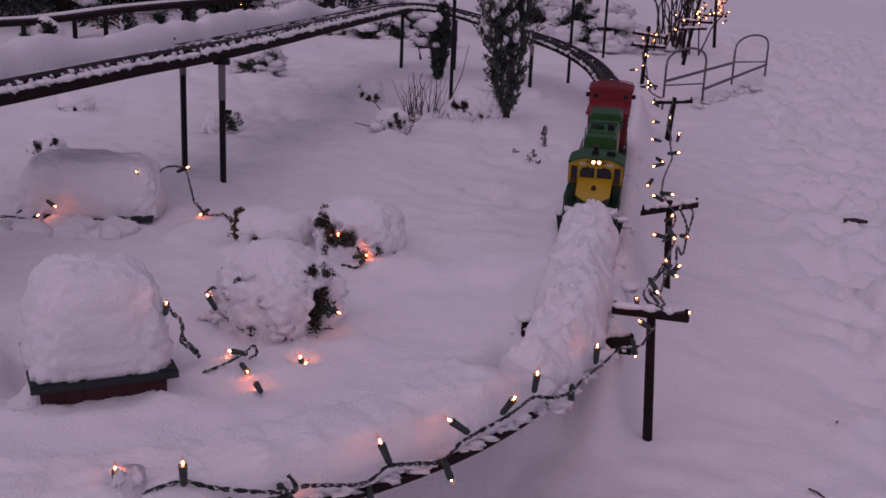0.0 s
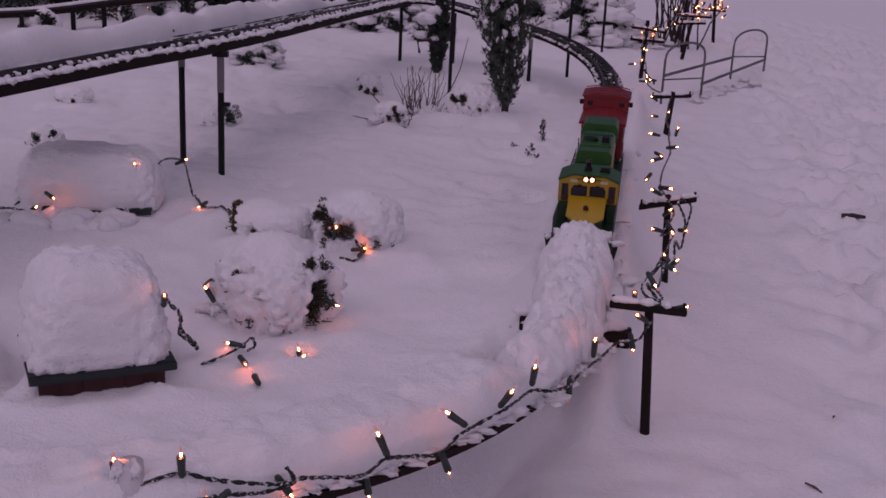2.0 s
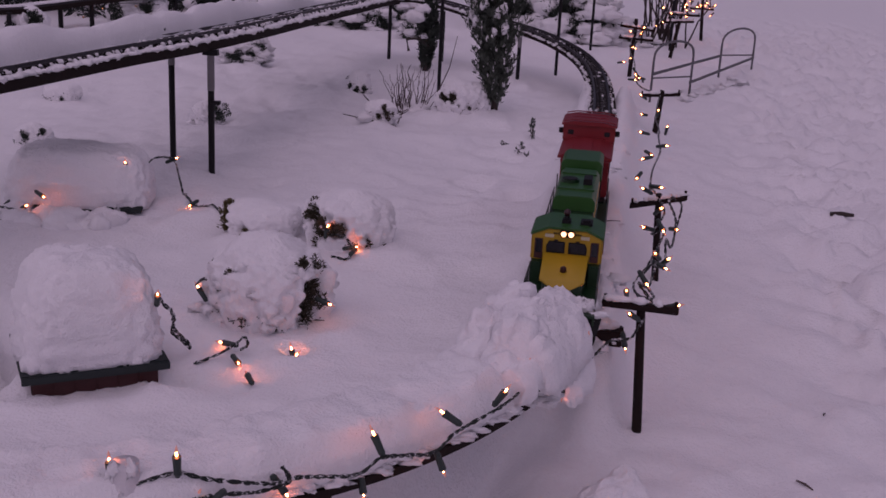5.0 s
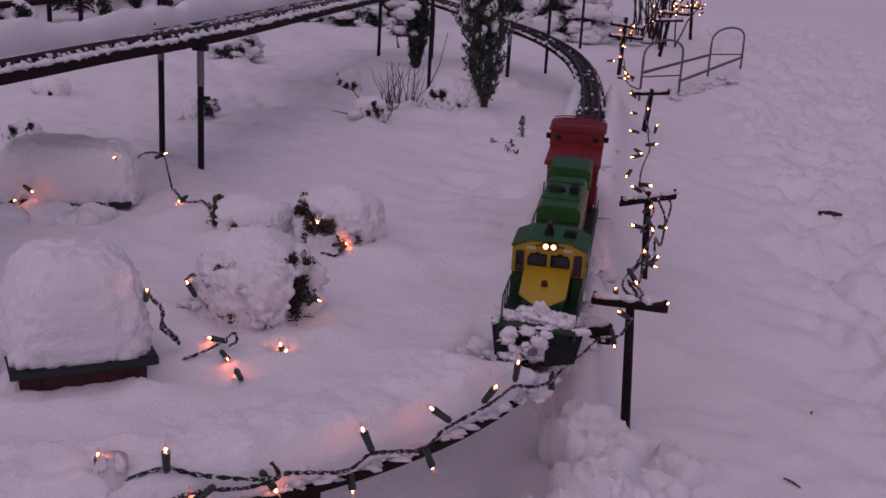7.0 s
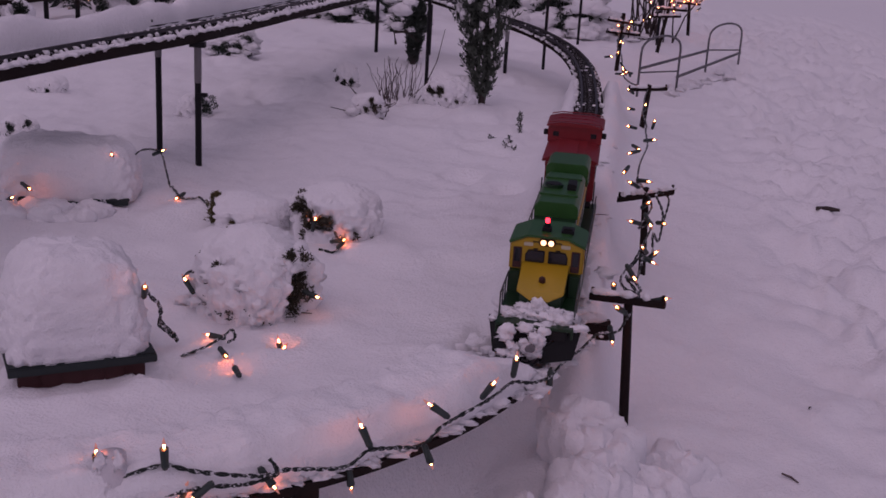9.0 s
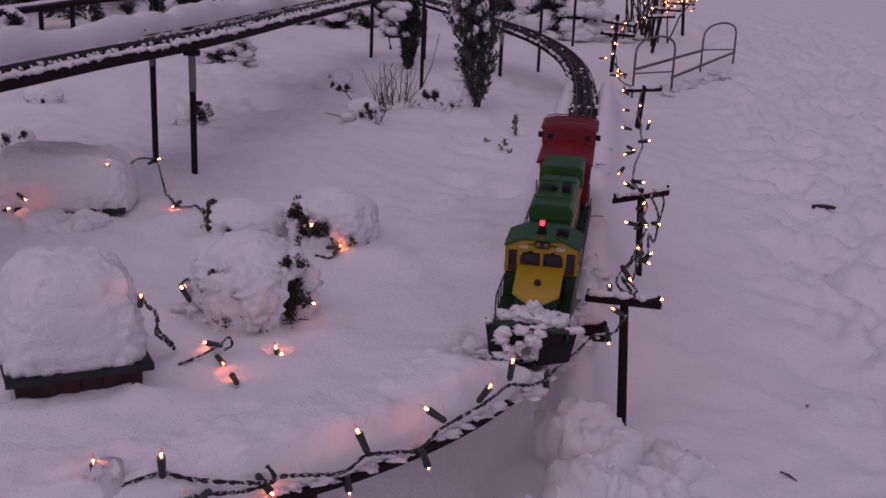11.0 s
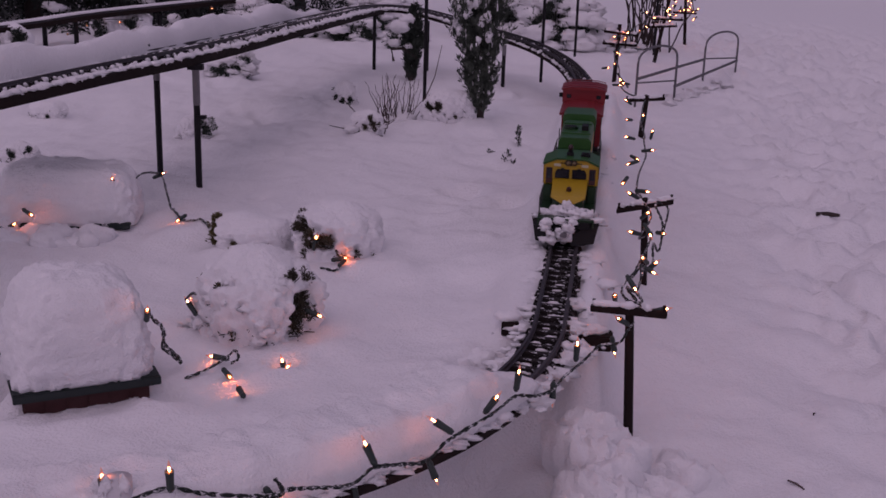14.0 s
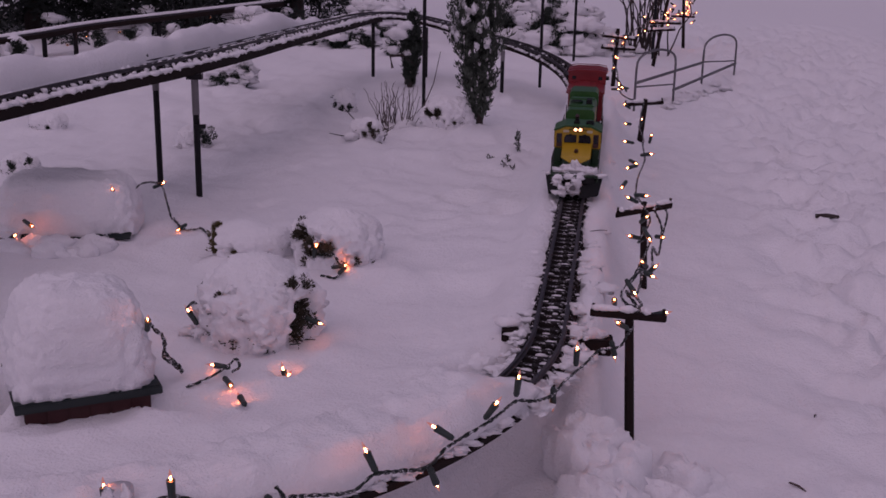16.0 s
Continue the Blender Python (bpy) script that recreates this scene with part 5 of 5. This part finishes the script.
twigs("twisted_shrub", 0.985, 5.95, "tall bare shrub of twisted dark stems hung with lights", 30, 0.20, 0.75, 9, 0.0045, 0.022, snow=3, material=BARK)
twigs("twisted_shrub", 0.60, 6.6, "tall bare shrub of twisted dark stems", 12, 0.25, 0.7, 19, 0.004, 0.02, snow=2, material=BARK)


# ---- dark firs and a second line behind, far across the garden ----
def fir(x, y, h, seed, label):
    r = random.Random(seed)
    F = thing("fir_tree", label, "tree", "dark firs", at=pose(x, y, gz(x, y)))
    part("trunk", Geo().tube([(0, 0, -0.05), (0, 0, h * 0.5), (0, 0, h)], [0.05, 0.035, 0.006], 9), BARK, F)
    g, sn = Geo(), Geo()
    for k in range(90):
        t = (k + r.random()) / 90
        z = h * (0.10 + 0.88 * t)
        L_ = 0.62 * h * (1 - t) ** 0.8 * r.uniform(0.75, 1.1)
        a = r.uniform(0, 2 * math.pi)
        droop = 0.35 + 0.25 * r.random()
        pts = [Vector((math.cos(a) * L_ * q / 6, math.sin(a) * L_ * q / 6, z - droop * L_ * (q / 6) ** 1.6 + 0.02 * q / 6)) for q in range(7)]
        for p in pts:
            p.z = max(p.z, 0.03)
        g.tube(pts, [0.008 * (1 - q / 8) for q in range(7)], 4)
        for q in range(1, 7):
            g.leaves(pts[q], (0.07, 0.07, 0.035), 26, 0.055, 0.006, -0.4, r)
        if r.random() < 0.30:
            p = pts[r.randint(3, 6)]
            sn.lump(p + Vector((0, 0, 0.02)), (r.uniform(0.03, 0.07), r.uniform(0.03, 0.06), r.uniform(0.015, 0.03)), seed=k, rough=0.4, seg=10)
    part("crown", g, FIR, F, "dark drooping fir boughs")
    part("snow", sn, SNOW, F, "snow on the boughs", smooth=True, kind="stuff")
    return F


F0 = fir(-1.50, 6.85, 1.3, 2, "dark fir tree with drooping boughs and scraps of snow")
for x, y, a, k in ((-2.30, 6.45, 70, 1.0), (-1.95, 6.95, 140, 1.0), (-0.95, 7.25, 200, 1.0), (-3.2, 6.6, 20, 1.0), (-2.85, 5.75, 250, 1.0)):
    copy_thing(F0, pose(x, y, gz(x, y), 0, 0, a))

second = thing("far_railway_track", "distant raised track with a strip of snow on dark posts", "railway track")
far_line = curve_points([(-2.9, 4.45, 0.155), (-2.065, 5.0, 0.175), (-1.891, 5.2, 0.183), (-1.69, 5.55, 0.2), (-1.302, 6.0, 0.225), (-0.95, 6.5, 0.24)], 0.03)
part("beam", sweep(Geo(), far_line, [(-0.042, -0.020), (0.042, -0.020), (0.042, 0), (-0.042, 0)]), DARK_WOOD, second, "dark timber beam")
for side in (-GAUGE / 2, GAUGE / 2):
    part("rail", sweep(Geo(), far_line, rail_profile(), side), RAIL, second)
for x, y in ((-1.945, 5.10), (-1.835, 5.27), (-1.754, 5.46), (-1.45, 5.82), (-2.35, 4.82)):
    part("post", Geo().tube([(x, y, gz(x, y) - 0.03), (x, y, 0.18)], 0.011, 10), BLACK, second, "black pipe post")
solid("snow_strip", sweep(Geo(), [(p[0], p[1], p[2]) for p in far_line], [(-0.046, 0.001), (0.020, 0.001), (0.016, 0.013), (-0.034, 0.014)]), SNOW, "strip of snow on the distant track", "snow", smooth=False, kind="stuff")
solid("pipe_post", Geo().tube([(-1.965, 5.0, gz(-1.96, 5.0) - 0.03), (-1.965, 5.0, 0.17)], 0.010, 10), BLACK, "short black post beside a bush", "post", "tall posts")


# ---- telegraph poles ----
def telegraph_pole(base, top, arms, seed, label, r0=0.0075):
    r = random.Random(seed)
    b, t = Vector(base), Vector(top)
    P = thing("telegraph_pole", label, "telegraph pole", "model telegraph poles", at=Matrix.Translation(b))
    t = t - b
    part("pole", Geo().tube([-(t.normalized()) * 0.04, t * 0.5, t * 1.06], [r0, r0 * 0.95, r0 * 0.85], 10), DARK_WOOD, P, "dark wooden pole")
    for l_, r_ in arms:
        l_, r_ = Vector(l_) - b, Vector(r_) - b
        d = (r_ - l_).normalized()
        up = Vector((0, 0, 1))
        n_ = d.cross(up).normalized()
        g = Geo()
        h = 0.0052
        c8 = [l_ + n_ * sx * h + up * sz * h for sx, sz in ((-1, -1), (1, -1), (1, 1), (-1, 1))] + [r_ + n_ * sx * h + up * sz * h for sx, sz in ((-1, -1), (1, -1), (1, 1), (-1, 1))]
        g.add(c8, [(3, 2, 1, 0), (4, 5, 6, 7), (0, 1, 5, 4), (1, 2, 6, 5), (2, 3, 7, 6), (3, 0, 4, 7)])
        part("crossarm", g, DARK_WOOD, P, "dark crossarm", bevel=0.0012)
        for f in (0.04, 0.96):
            q = l_.lerp(r_, f)
            part("insulator", Geo().tube([q + up * 0.004, q + up * 0.014], 0.0026, 7), DARK_WOOD, P)
        s = Geo()
        for k in range(9):
            f = r.uniform(0.08, 0.95)
            s.lump(l_.lerp(r_, f) + up * 0.0085, (r.uniform(0.006, 0.015), r.uniform(0.005, 0.008), r.uniform(0.004, 0.008)), seed=k + seed, rough=0.35, seg=10)
        part("snow", s, SNOW, P, "snow lying on the crossarm", smooth=True, kind="stuff")
    return P


POLE = "dark wooden model telegraph pole standing in snow"
telegraph_pole((0.289, 1.60, -0.002), (0.279, 1.622, 0.203), [((0.222, 1.630, 0.201), (0.331, 1.602, 0.203))], 1, POLE)
telegraph_pole((0.400, 2.19, 0.035), (0.382, 2.15, 0.229), [((0.330, 2.16, 0.212), (0.434, 2.14, 0.239))], 2, POLE)
telegraph_pole((0.605, 3.60, 0.055), (0.616, 3.60, 0.200), [((0.550, 3.60, 0.189), (0.673, 3.60, 0.199))], 3, POLE, 0.009)
telegraph_pole((0.690, 4.87, 0.06), (0.694, 4.85, 0.285), [((0.628, 4.85, 0.220), (0.772, 4.85, 0.214)), ((0.630, 4.85, 0.269), (0.775, 4.85, 0.254))], 4, POLE, 0.009)
telegraph_pole((0.955, 5.47, 0.06), (1.000, 5.45, 0.37), [((0.912, 5.45, 0.232), (1.045, 5.45, 0.240)), ((0.925, 5.45, 0.270), (1.07, 5.45, 0.268))], 5, POLE, 0.009)
telegraph_pole((1.237, 6.20, 0.06), (1.215, 6.2, 0.40), [((1.160, 6.2, 0.236), (1.285, 6.2, 0.234))], 6, POLE, 0.009)


# ---- tubular frame left in the snow ----
C = thing("tube_frame", "grey metal tube frame with two hoops, half sunk in snow", "garden frame")


def hoop(a, b, top, z0):
    a, b = Vector(a), Vector(b)
    pts = [Vector((a.x, a.y, z0)), Vector((a.x, a.y, top - 0.06))]
    for k in range(1, 12):
        w = math.pi * k / 12
        pts.append(a.lerp(b, 0.5 - 0.5 * math.cos(w)) + Vector((0, 0, top - 0.06 + 0.06 * math.sin(w) ** 0.75)) - Vector((0, 0, a.lerp(b, 0.5).z)))
    pts += [Vector((b.x, b.y, top - 0.06)), Vector((b.x, b.y, z0))]
    return Geo().tube(pts, 0.0044, 8)


part("hoop", hoop((0.684, 4.24, 0), (0.856, 4.40, 0), 0.278, 0.03), GALV, C, "grey bent tube hoop", smooth=True)
part("hoop", hoop((1.078, 4.95, 0), (1.262, 5.15, 0), 0.262, 0.03), GALV, C, "grey bent tube hoop", smooth=True)
for a, b in (((0.686, 4.24, 0.165), (1.078, 4.95, 0.155)), ((0.854, 4.40, 0.118), (1.264, 5.15, 0.128)), ((0.686, 4.24, 0.150), (0.854, 4.40, 0.140)), ((1.078, 4.95, 0.157), (1.264, 5.15, 0.140))):
    part("rail", Geo().tube([a, b], 0.0058 if abs(a[0] - b[0]) > 0.3 else 0.003, 8), GALV, C, "grey tube rail", smooth=True)
g = Geo()
r = random.Random(8)
for k in range(34):
    t = r.random()
    w = r.uniform(0.010, 0.030)
    x, y = 0.82 + 0.30 * t + r.gauss(0, 0.035), 4.34 + 0.52 * t + r.gauss(0, 0.04)
    g.lump((x, y, gz(x, y) + 0.15 * w), (w, w * 1.3, w * 0.42), seed=k, rough=0.7, freq=2.4, seg=16)
solid("snow_heap", g, SNOW, "clods of snow heaped against the frame", "snow", smooth=True, kind="stuff")


# ---- bits lying on the snow ----
def litter(x, y, rz, L_, w, label, m=BARK):
    solid("stick", Geo().tube([(-L_ / 2, 0, 0.002), (0, 0.001, 0.003), (L_ / 2, -0.001, 0.002)], [w * 0.8, w, w * 0.6], 7), m, label, "twig", at=pose(x, y, gz(x, y), 0, 0, rz))


litter(0.922, 2.705, -4, 0.055, 0.0065, "short dark piece of wood lying in the snow")
litter(0.925, 2.72, 10, 0.035, 0.004, "thin dark twig lying in the snow")
litter(0.509, 1.475, -55, 0.030, 0.0018, "thin curled twig in the snow", TWIG)
litter(0.69, 1.78, 12, 0.050, 0.0014, "dry grass stalk in the snow", TWIG)
litter(0.305, 2.20, 15, 0.035, 0.0009, "dry grass stalk in the snow", TWIG)
litter(0.60, 1.70, 60, 0.010, 0.0012, "speck of bark on the snow")

# frosted stake by the bank
S = thing("stake", "short frosted stake standing out of the snow bank", "stake", at=pose(-0.316, 1.030, 0.134))
part("shaft", Geo().tube([(0, 0, -0.02), (0, 0, 0.03), (0.001, 0, 0.085)], [0.017, 0.0165, 0.014], 14), ICE, S, "frosted grey shaft", smooth=True)
g = Geo()
r = random.Random(14)
for k in range(40):
    a = r.uniform(0, 6.3)
    g.lump((0.013 * math.cos(a), 0.013 * math.sin(a), r.uniform(-0.01, 0.088)), (0.006, 0.006, 0.008), seed=k, rough=1.0, freq=3, seg=12)
part("snow", g, SNOW, S, "clinging snow", smooth=True, kind="stuff")


# ---- strings of small lights ----
socket_mesh = Geo().tube([(0, 0, 0), (0, 0, 0.004), (0, 0, 0.006), (0, 0, 0.024)], [0.0026, 0.0042, 0.0038, 0.0046], 10).mesh("socket", SOCKET, smooth=False)
_b = Geo().tube([(0, 0, 0.0240), (0, 0, 0.0252), (0, 0, 0.0276), (0, 0, 0.0290)], [0.0008, 0.0012, 0.0012, 0.0007], 10)
_b.tube([(0, 0, 0.0289), (0, 0, 0.0298), (0, 0, 0.0325), (0, 0, 0.0365)], [0.0008, 0.0017, 0.0014, 0.0002], 10, slot=1)
bulb_mesh = _b.mesh("bulb", [BULB, BULB_TIP], smooth=True)


def light_string(pts, bulbs, seed, label):
    """A twisted wire through the points, with lamps (place of the lit bulb, direction of the socket towards the bulb)."""
    r = random.Random(seed)
    S = thing("light_string", label, "string lights", "strings of lights")
    line = curve_points(pts, 0.004) if len(pts) > 1 else []
    if line:
        under = ground_z(np.array([p[0] for p in line]), np.array([p[1] for p in line]))
        line = [np.array((p[0], p[1], max(p[2], u + 0.003))) for p, u in zip(line, under)]
    for ph in (0, math.pi):
        if line:
            tw = []
            for i, p in enumerate(line):
                a = i * 1.0 + ph
                tw.append((p[0] + 0.0011 * math.cos(a), p[1] + 0.0011 * math.sin(a), p[2] + 0.0011 * math.sin(a + 0.8) + 0.0012 * noise.noise(Vector((i * 0.1, ph, seed)))))
            part("wire", Geo().tube(tw, 0.0014, 5), WIRE, S, "dark green twisted wire")
    for p, d in bulbs:
        d = Vector(d).normalized()
        p = (p[0], p[1], max(p[2], gz(p[0], p[1]) + 0.005))
        base = Vector(p) - d * 0.029
        m = Matrix.Translation(base) @ d.to_track_quat("Z", "Y").to_matrix().to_4x4()
        s = part("socket", socket_mesh, None, S, "dark green lamp socket", at=m)
        part("bulb", bulb_mesh, None, s, "small warm lit bulb")
        if line:
            near = min(line, key=lambda q: (Vector(q) - base).length)
            if 0.004 < (Vector(near) - base).length < 0.09:
                part("lead", Geo().tube([near, tuple((Vector(near) + base) / 2 + Vector((0, 0, 0.002))), base], 0.0016, 5), WIRE, s)
    return S


# along the outer edge of the curve, from the first pole to the near corner
light_string([(0.284, 1.612, 0.185), (0.272, 1.585, 0.182), (0.262, 1.57, 0.172), (0.251, 1.563, 0.170), (0.228, 1.553, 0.170), (0.200, 1.50, 0.168), (0.170, 1.442, 0.170), (0.148, 1.392, 0.170), (0.122, 1.348, 0.180), (0.095, 1.322, 0.190), (0.064, 1.252, 0.198),
              (0.032, 1.223, 0.190), (0.009, 1.185, 0.192), (-0.011, 1.162, 0.180), (-0.041, 1.132, 0.190), (-0.067, 1.103, 0.200), (-0.092, 1.097, 0.182), (-0.147, 1.062, 0.195), (-0.174, 1.054, 0.190), (-0.235, 1.042, 0.198), (-0.265, 1.035, 0.206), (-0.297, 1.026, 0.200), (-0.345, 1.02, 0.180), (-0.42, 1.02, 0.17)],
             [((-0.331, 1.031, 0.222), (-0.05, 0, 1)), ((-0.262, 1.024, 0.236), (0, -0.1, 1)), ((-0.086, 1.146, 0.130), (0.15, 0.1, -1)), ((-0.077, 1.114, 0.226), (-0.45, 0.2, 0.9)), ((0.001, 1.174, 0.150), (0.35, 0.2, -1)), ((-0.007, 1.184, 0.221), (-0.9, 0.1, 0.55)), ((0.070, 1.252, 0.222), (0.55, -0.1, 0.9)),
              ((0.099, 1.332, 0.222), (0.1, 0, 1)), ((0.150, 1.401, 0.148), (0.03, 0, -1)), ((0.187, 1.478, 0.205), (0.02, 0, 1)), ((0.2555, 1.58, 0.148), (0.25, 0.1, -1)), ((-0.159, 1.07, 0.168), (0.5, 0, -0.7)), ((-0.243, 1.035, 0.186), (0.2, -0.2, 0.5)), ((-0.238, 1.03, 0.172), (-0.6, -0.2, -0.5))],
             1, "string of warm lights hung along the snowy curved track")
# a loose end under it
light_string([(-0.30, 1.02, 0.185), (-0.265, 1.028, 0.178), (-0.225, 1.035, 0.185), (-0.185, 1.052, 0.182), (-0.159, 1.066, 0.185), (-0.155, 1.05, 0.202), (-0.162, 1.048, 0.214)], [], 2, "loose end of wire lying on the snow bank")
# by the hut with the deep snow
light_string([(-0.397, 1.465, 0.238), (-0.391, 1.478, 0.216), (-0.386, 1.492, 0.205), (-0.384, 1.505, 0.185), (-0.392, 1.520, 0.160), (-0.382, 1.535, 0.142), (-0.371, 1.540, 0.128), (-0.378, 1.550, 0.134), (-0.392, 1.535, 0.158), (-0.390, 1.515, 0.190), (-0.396, 1.500, 0.206)],
             [((-0.388, 1.437, 0.248), (0.2, -0.5, 0.8))], 3, "loop of dark wire with one warm light hanging beside the hut")
light_string([(-0.356, 1.500, 0.120), (-0.345, 1.510, 0.124), (-0.325, 1.530, 0.128), (-0.308, 1.560, 0.132), (-0.300, 1.575, 0.136), (-0.292, 1.560, 0.130), (-0.300, 1.545, 0.128)],
             [((-0.336, 1.570, 0.128), (-1, 0.1, 0.1)), ((-0.292, 1.497, 0.126), (0.5, -0.8, -0.1)), ((-0.277, 1.470, 0.125), (-0.4, 0.8, 0.1))], 16, "string of warm lights trailing from the hut over the snow")
light_string([(-0.229, 1.585, 0.100), (-0.222, 1.580, 0.104)], [((-0.232, 1.577, 0.124), (-0.3, 0.3, 1)), ((-0.221, 1.572, 0.116), (0.6, -0.2, 0.9))], 4, "pair of warm lights in a melted hollow of snow")
# on the shrubs
light_string([(-0.205, 1.70, 0.14), (-0.195, 1.69, 0.16)], [((-0.186, 1.685, 0.152), (0.8, -0.3, -0.2))], 5, "warm light on the rounded conifer")
light_string([(-0.375, 1.69, 0.175), (-0.383, 1.68, 0.185), (-0.392, 1.67, 0.178)], [((-0.394, 1.685, 0.172), (-0.5, 0.2, 0.7))], 6, "warm light on the rounded conifer")
light_string([(-0.250, 2.05, 0.17), (-0.232, 2.06, 0.150), (-0.21, 2.055, 0.155), (-0.195, 2.05, 0.140), (-0.185, 2.035, 0.122), (-0.20, 2.01, 0.118), (-0.225, 2.02, 0.118)],
             [((-0.236, 2.055, 0.172), (0.2, -0.1, 1)), ((-0.179, 2.045, 0.124), (0.9, 0.2, 0.1)), ((-0.180, 2.036, 0.126), (0.35, 0.9, 0.15))], 7, "string of warm lights under the dark shrub")
# from the low hut past the posts to the golden conifer
light_string([(-0.640, 2.31, 0.205), (-0.628, 2.34, 0.212), (-0.613, 2.42, 0.189), (-0.598, 2.41, 0.15), (-0.587, 2.40, 0.116), (-0.565, 2.35, 0.112), (-0.545, 2.30, 0.117), (-0.504, 2.25, 0.131), (-0.465, 2.20, 0.138), (-0.44, 2.16, 0.15)],
             [((-0.604, 2.42, 0.195), (0.8, 0, 0.4)), ((-0.547, 2.275, 0.106), (-0.4, -0.7, -0.2))], 8, "string of lights from the low hut to the golden conifer")
light_string([(-0.668, 2.236, 0.220), (-0.664, 2.232, 0.222)], [((-0.662, 2.2325, 0.2262), (0.1, -0.5, 0.8))], 17, "single warm light shining out of the snow on the low hut")
light_string([(-0.95, 2.13, 0.150), (-0.899, 2.13, 0.148), (-0.866, 2.13, 0.148), (-0.837, 2.14, 0.137), (-0.85, 2.125, 0.128), (-0.88, 2.12, 0.125), (-0.93, 2.10, 0.13)],
             [((-0.830, 2.150, 0.150), (0.7, 0.2, 0.5)), ((-0.804, 2.172, 0.160), (0.8, -0.5, -0.3))], 9, "string of warm lights beside the low hut")
# wound along the telegraph poles
run_ = [(0.277, 1.622, 0.205), (0.301, 1.66, 0.195), (0.285, 1.70, 0.21), (0.31, 1.75, 0.19), (0.325, 1.80, 0.215), (0.318, 1.85, 0.18), (0.345, 1.90, 0.21), (0.352, 1.95, 0.19), (0.372, 2.00, 0.215), (0.358, 2.05, 0.19), (0.388, 2.11, 0.215), (0.378, 2.16, 0.235),
        (0.383, 2.25, 0.228), (0.402, 2.38, 0.185), (0.424, 2.50, 0.205), (0.456, 2.62, 0.215), (0.480, 2.75, 0.200), (0.498, 2.90, 0.205), (0.525, 3.05, 0.185), (0.536, 3.20, 0.195), (0.562, 3.35, 0.165), (0.585, 3.48, 0.185), (0.612, 3.60, 0.195)]
lamps_ = [(0.266, 1.692, 0.202), (0.301, 1.707, 0.204), (0.334, 1.611, 0.21), (0.253, 1.571, 0.208), (0.337, 1.881, 0.206), (0.358, 1.852, 0.207), (0.345, 1.794, 0.205), (0.333, 2.011, 0.213), (0.395, 1.997, 0.215), (0.368, 1.982, 0.213), (0.384, 2.112, 0.224), (0.355, 2.276, 0.237),
          (0.357, 2.208, 0.237), (0.398, 2.208, 0.239), (0.396, 2.491, 0.231), (0.428, 2.542, 0.23), (0.486, 2.683, 0.225), (0.449, 2.893, 0.213), (0.536, 2.996, 0.213), (0.494, 3.196, 0.203), (0.556, 3.279, 0.204), (0.546, 3.577, 0.196)]
r = random.Random(6)
out_ = []
for p in lamps_:
    q = min(run_, key=lambda w: (Vector(w) - Vector(p)).length)
    d = Vector(p) - Vector(q)
    out_.append((p, (d.x * 8 + r.uniform(-0.2, 0.2), -0.15, d.z * 4 + r.uniform(-0.3, 0.3))))
light_string(run_, out_, 10, "tangled string of warm lights wound along the poles")
# a slack second turn between the two nearest poles
light_string([(0.300, 1.74, 0.20), (0.325, 1.78, 0.16), (0.305, 1.82, 0.15), (0.295, 1.80, 0.18), (0.33, 1.84, 0.20), (0.365, 1.93, 0.17), (0.372, 1.98, 0.20), (0.395, 2.04, 0.17), (0.405, 2.08, 0.21), (0.398, 2.13, 0.235), (0.425, 2.14, 0.225), (0.41, 2.10, 0.18)], [], 11, "loop of dark wire hanging between the poles")
far_run = [(0.612, 3.60, 0.20), (0.60, 3.85, 0.17), (0.605, 4.1, 0.16), (0.63, 4.35, 0.19), (0.645, 4.6, 0.20), (0.69, 4.85, 0.235), (0.76, 5.0, 0.25), (0.86, 5.25, 0.28), (0.98, 5.45, 0.26), (1.08, 5.8, 0.25), (1.22, 6.2, 0.25)]
r = random.Random(16)
fl = []
for c, sx, sz, n in (((0.595, 3.95, 0.185), 0.012, 0.012, 6), ((0.640, 4.60, 0.205), 0.014, 0.022, 4), ((0.70, 4.83, 0.262), 0.055, 0.014, 5), ((0.800, 5.10, 0.252), 0.040, 0.012, 4), ((0.985, 5.42, 0.285), 0.050, 0.035, 9), ((1.222, 6.17, 0.262), 0.036, 0.036, 15)):
    for _ in range(n):
        fl.append(((c[0] + r.gauss(0, sx), c[1] + r.uniform(-0.16, 0.16) * (c[1] < 4.7), c[2] + r.gauss(0, sz)), (r.gauss(0, 1), -0.4, r.gauss(0, 0.6))))
light_string(far_run, fl, 12, "string of warm lights running along the far poles")
light_string([(-1.80, 5.4, 0.14), (-1.72, 5.5, 0.165), (-1.63, 5.55, 0.175), (-1.5, 5.7, 0.16)], [((-1.775, 5.40, 0.118), (0.3, -1, 0.2)), ((-1.70, 5.45, 0.155), (0.1, -1, 0.2)), ((-1.56, 5.5, 0.17), (0, -1, 0.2))], 13, "string of lights on a far bush")
light_string([(-1.20, 6.0, 0.20), (-1.12, 6.05, 0.21)], [((-1.21, 5.92, 0.205), (0, -1, 0))], 14, "far light on a dark bush")
light_string([(-2.2, 4.95, 0.10), (-2.12, 4.95, 0.11)], [((-2.10, 4.9, 0.085), (0, -1, 0.2))], 15, "far light beside a dark post")

# ---- ties of the tracks ----
tie_rng = random.Random(1)
lay_ties(track, ground_line(-1.62, 0.42, RAIL_Z - 0.0083, 0.002), 0.030, tie_rng)
fine_upper = []
for a_, b_ in zip(upper, upper[1:]):
    fine_upper += [a_ + (b_ - a_) * q / 5 for q in range(5)]
lay_ties(trestle, fine_upper, 0.030, tie_rng)

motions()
